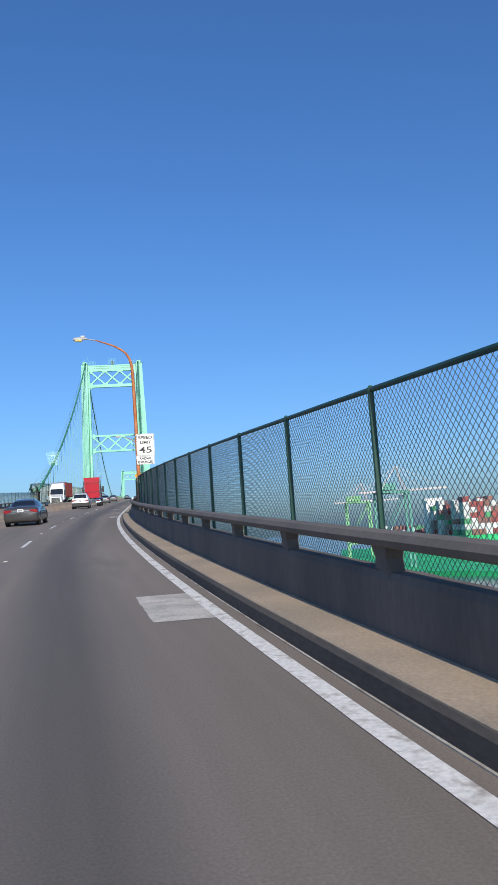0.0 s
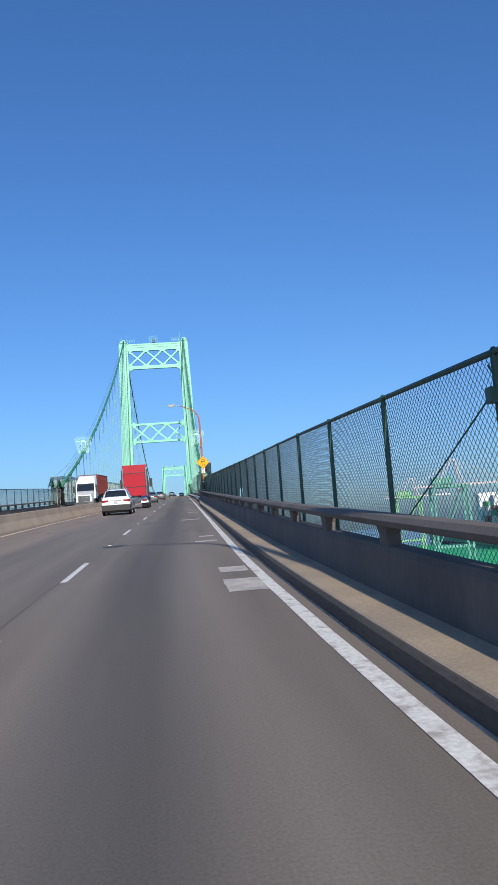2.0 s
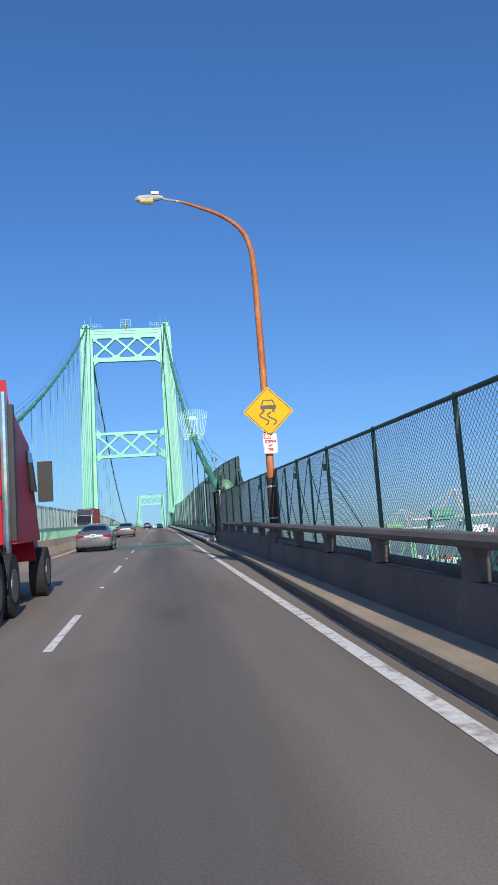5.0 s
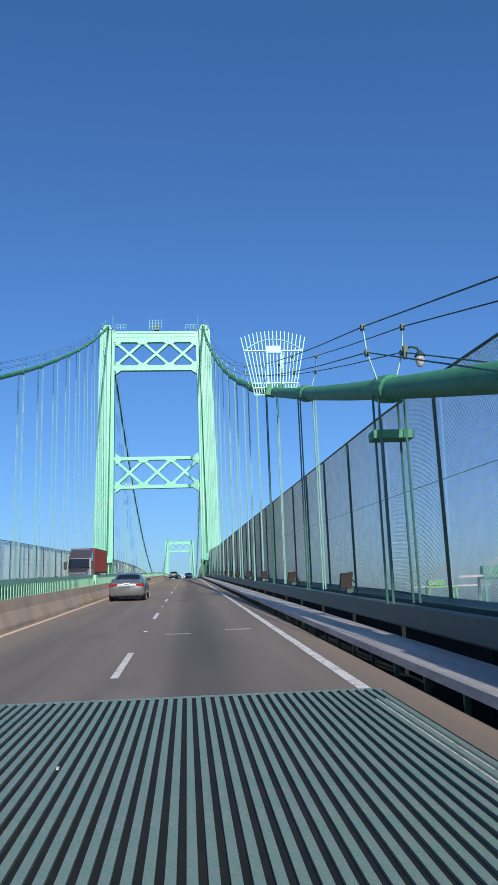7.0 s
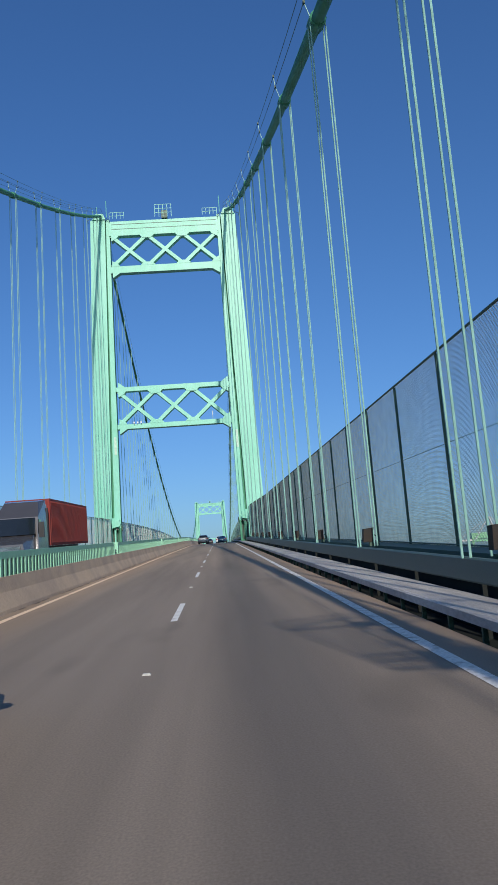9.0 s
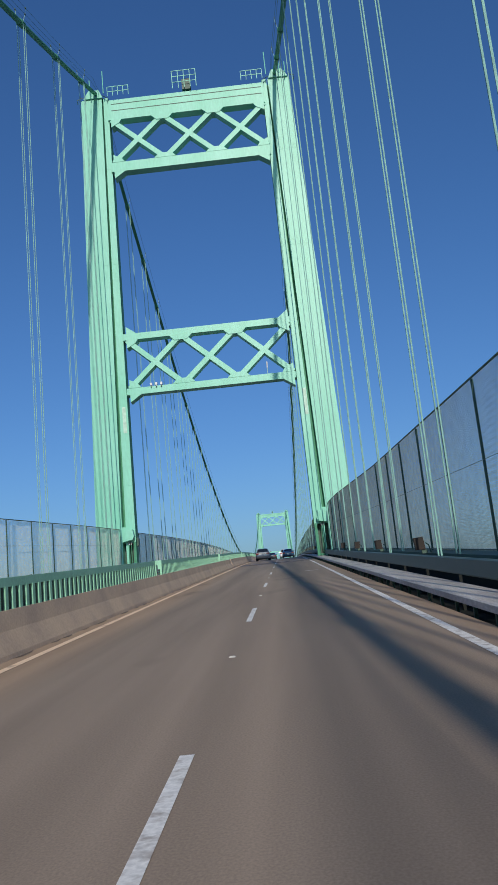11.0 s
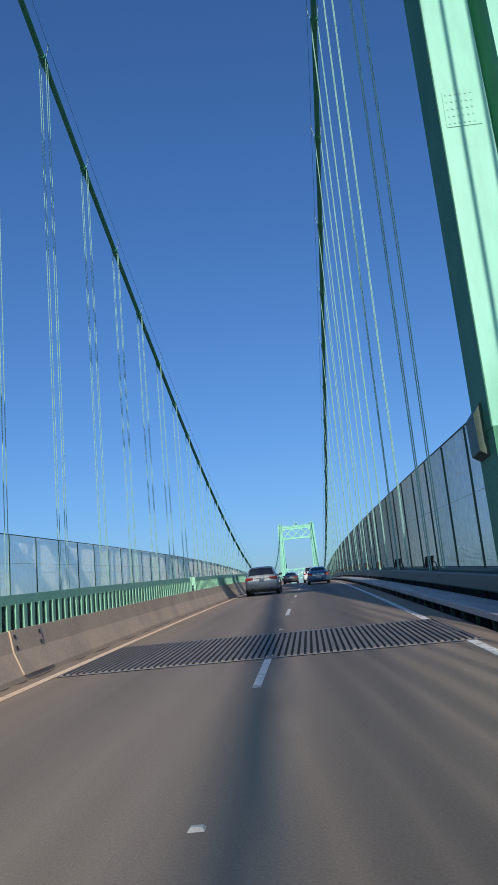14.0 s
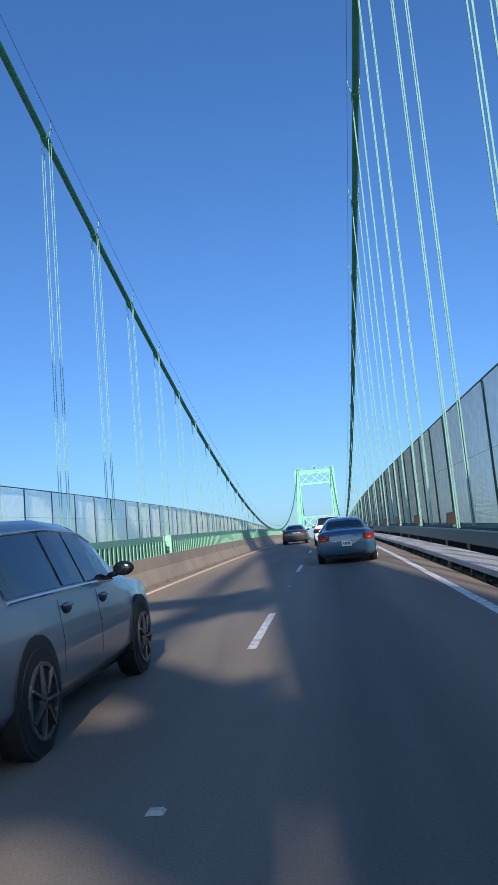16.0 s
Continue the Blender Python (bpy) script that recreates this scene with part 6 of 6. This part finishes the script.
    for s in (1, -1):
        bm = B()
        box(bm, min(s * 1.1, s * 1.2), max(s * 1.1, s * 1.2), 2.36, 2.5, 1.2, 3.5)
        part("side_fairing", bm, trim_black, c)
        bm = B()
        arcs = [[bm.verts.new((s * x, 0.6 - r * math.cos(math.pi * k / 10), 0.5 + r * math.sin(math.pi * k / 10))) for x, r in ((0.62, 0.62), (1.24, 0.62), (1.24, 0.65), (0.62, 0.65))] for k in range(11)]
        for r0, r1 in zip(arcs, arcs[1:]):
            for k in range(4):
                bm.faces.new((r0[k], r0[(k + 1) % 4], r1[(k + 1) % 4], r1[k]))
        bm.faces.new(arcs[0][::-1])
        bm.faces.new(arcs[-1])
        bmesh.ops.recalc_face_normals(bm, faces=bm.faces[:])
        part("fender", bm, chrome if rear_detail else trim_black, c)


def truck_tilt(c, y, heading):
    c.rotation_euler = (math.atan2(road_z(y + 5) - road_z(y - 5), 10) * (1 if heading == 0 else -1), 0, heading)


rt = empty("truck_tractor", at(2.1, 115.3, 0), "bright red truck tractor without a trailer on the roadway", "truck")
truck_tilt(rt, 118, 0)
tractor(rt, red_paint)


def container_truck(y_front, u, cab_paint, label):
    """Comes towards the camera: its front is at y_front."""
    c = empty("container_truck", at(u, y_front + 6.7, 0), label, "truck", "container trucks")
    truck_tilt(c, y_front + 8, math.pi)
    tractor(c, cab_paint, False)
    bm = B()
    box(bm, -1.22, 1.22, -10.2, 1.95, 1.45, 4.05)
    part("container", bm, container_red, c, "dark red corrugated shipping container")
    body = c.children[-1]
    for s in (1, -1):
        bm = B()
        for k in range(44):
            y = -10.0 + 0.27 * k
            box(bm, min(s * 1.215, s * 1.25), max(s * 1.215, s * 1.25), y, y + 0.12, 1.6, 3.92)
        part("corrugation", bm, container_red, body)
    bm = B()
    for k in range(7):
        box(bm, -1.05 + 0.3 * k, -0.9 + 0.3 * k, 1.94, 1.98, 1.6, 3.9)
    part("corrugation", bm, container_red, body)
    bm = B()
    box(bm, -0.5, 0.5, -10.2, 2.0, 1.1, 1.44)
    part("trailer_frame", bm, trim_black, c)
    for s in (1, -1):
        for y in (-9.0, -7.7):
            bm = B()
            tube(bm, [(s * 0.65, y, 0.5), (s * 1.22, y, 0.5)], 0.5, 20)
            part("wheel", bm, tyre_mat, c)
    return c


container_truck(139.0, -5.2, white_paint, "white truck hauling a dark red shipping container, oncoming")
container_truck(219.0, -5.3, dark_cab, "dark grey truck hauling a red shipping container, oncoming")

# ---- harbour beside the bridge ----
hull_green = material("ship_hull_green", (0.02, 0.42, 0.14), 0.5, second=(0.03, 0.46, 0.17), scale=0.02, fine=0.5, amount=0.2)
hull_red = material("ship_red", (0.30, 0.05, 0.045), 0.6, scale=0.02, fine=0.5, amount=0.3)
ship_white = material("ship_white", (0.80, 0.81, 0.81), 0.5, scale=0.05, fine=1.0, amount=0.2)
crane_green = material("crane_green", (0.22, 0.52, 0.24), 0.5, scale=0.05, fine=1.0, amount=0.3)
crane_dark = material("crane_dark_green", (0.10, 0.36, 0.28), 0.5, scale=0.05, fine=1.0, amount=0.3)
crane_pale = material("crane_pale", (0.66, 0.60, 0.60), 0.6, scale=0.05, fine=1.0, amount=0.3)
box_mats = [material("box_" + n, c, 0.6, scale=0.1, fine=2.0, amount=0.4) for n, c in (("red", (0.30, 0.05, 0.04)), ("white", (0.6, 0.6, 0.58)), ("green", (0.06, 0.30, 0.12)), ("brown", (0.25, 0.11, 0.08)), ("grey", (0.45, 0.46, 0.48)), ("blue", (0.06, 0.12, 0.28)))]

apron_green = material("apron_paint", (0.03, 0.55, 0.17), 0.6, second=(0.02, 0.40, 0.13), scale=0.03, fine=0.4, amount=0.3)
QUAY = math.atan2(66, 420)


def quay(along, off, z):
    """A place on the quay: metres along its edge and metres inland."""
    return Vector((234 + along * math.sin(QUAY) - off * math.cos(QUAY), 561 + along * math.cos(QUAY) + off * math.sin(QUAY), WATER_Z + z))


bm = B()
hexa(bm, [(187, 724, WATER_Z - 1), (279, 560, WATER_Z - 1), (555, 1120, WATER_Z - 1), (345, 1330, WATER_Z - 1)], [(187, 724, WATER_Z + 4.1), (279, 560, WATER_Z + 4.1), (555, 1120, WATER_Z + 4.1), (345, 1330, WATER_Z + 4.1)])
tagged(link_mesh("quay_apron", bm, apron_green), "bright green painted quay apron in front of the moored ship", "quay", kind="structure")
ship = empty("container_ship", (461, 1213, WATER_Z), "bright green container ship with white superstructure moored in the harbour", "ship")
ship.rotation_euler = (0, 0, -QUAY)
ship.scale = (1.65, 1.65, 1.22)
bm = B()
hexa(bm, [(-12, -200, -2), (12, -200, -2), (12, 200, -2), (-12, 200, -2)], [(-16, -208, 4), (16, -208, 4), (16, 215, 4), (-16, 215, 4)])
part("hull_bottom", bm, hull_red, ship)
bm = B()
hexa(bm, [(-16, -208, 4), (16, -208, 4), (16, 205, 4), (-16, 205, 4)], [(-16, -210, 20), (16, -210, 20), (16, 222, 20), (-16, 222, 20)])
part("hull", bm, hull_green, ship)
bm = B()
box(bm, -15, -1, -72, -60, 20, 60)
block = part("superstructure", bm, ship_white, ship)
bm = B()
box(bm, -16, 0, -71, -61, 60, 63)
part("bridge_wing", bm, ship_white, block)
for k in range(8):
    bm = B()
    box(bm, -15.6, -0.4, -72.6, -59.4, 24 + 4.2 * k, 24.5 + 4.2 * k)
    part("deck_edge", bm, ship_white, block)
bm = B()
box(bm, -4, 4, -54, -46, 20, 57)
part("funnel", bm, hull_green, ship)
rng = random.Random(5)
for k in range(16):
    y = -200 + 26 * k
    if -90 < y < -40:
        continue
    for j in range(6):
        x0 = -15 + 5 * j
        top = rng.randint(12, 14) if y < -80 else rng.randint(1, 4)
        for lo in range(0, top, 2):
            bm = B()
            for t in range(lo, min(top, lo + 2)):
                box(bm, x0, x0 + 4.6, y, y + 12.2, 20.2 + 2.7 * t, 22.8 + 2.7 * t)
            part("container", bm, rng.choice(box_mats[:4] + box_mats[:2]), ship)


def crane(along, mat, label):
    c = empty("gantry_crane", quay(along, 19, 4), label, "crane", "harbour cranes")
    c.rotation_euler = (0, 0, -QUAY)
    h = 70
    for dx in (-15, 15):
        for dy in (-11, 11):
            bm = B()
            bar(bm, (dx, dy, 0), (dx * 0.95, dy, h), 2.0)
            part("leg", bm, mat, c)
    for dy in (-11, 11):
        for z, w in ((18, 1.6), (h, 2.0)):
            bm = B()
            bar(bm, (-15, dy, z), (15, dy, z), w)
            part("portal_beam", bm, mat, c)
        bm = B()
        bar(bm, (-15, dy, 18), (14, dy, h), 0.8)
        part("brace", bm, mat, c)
    bm = B()
    bar(bm, (-30, -3, h + 1), (52, -3, h + 1), 1.0, 1.6)
    bar(bm, (-30, 3, h + 1), (52, 3, h + 1), 1.0, 1.6)
    part("boom", bm, crane_pale, c)
    for e in (-11, 11):
        bm = B()
        bar(bm, (13, e * 0.8, h), (6, 0, h + 24), 0.9)
        bar(bm, (-12, e * 0.8, h), (6, 0, h + 24), 0.6)
        part("apex_frame", bm, crane_pale, c)
    for e in (-28, 28, 50):
        bm = B()
        bar(bm, (6, 0, h + 24), (e, 0, h + 1), 0.35)
        part("stay", bm, crane_pale, c)
    bm = B()
    box(bm, -14, 4, -5, 5, h + 2, h + 8)
    part("machine_house", bm, mat, c)
    bm = B()
    box(bm, 8, 11, -2, 2, h - 6, h - 2)
    part("operator_cabin", bm, ship_white, c)
    return c


for k, along in enumerate((144, 416)):
    crane(along, (crane_dark, crane_green)[k], "green ship-to-shore gantry crane with pale boom at the container terminal")
for k in range(70):
    p = quay(rng.uniform(-250, 440), rng.uniform(80, 200), 4)
    st = empty("container_row", p, "stacked shipping containers in faded colours on the yard", "containers", "yard containers")
    for j in range(3):
        bm = B()
        for t in range(rng.randint(1, 4)):
            box(bm, -6 + 4 * j, -2.4 + 4 * j, -6, 6.2, 2.7 * t, 2.6 + 2.7 * t)
        part("container", bm, rng.choice(box_mats), st)
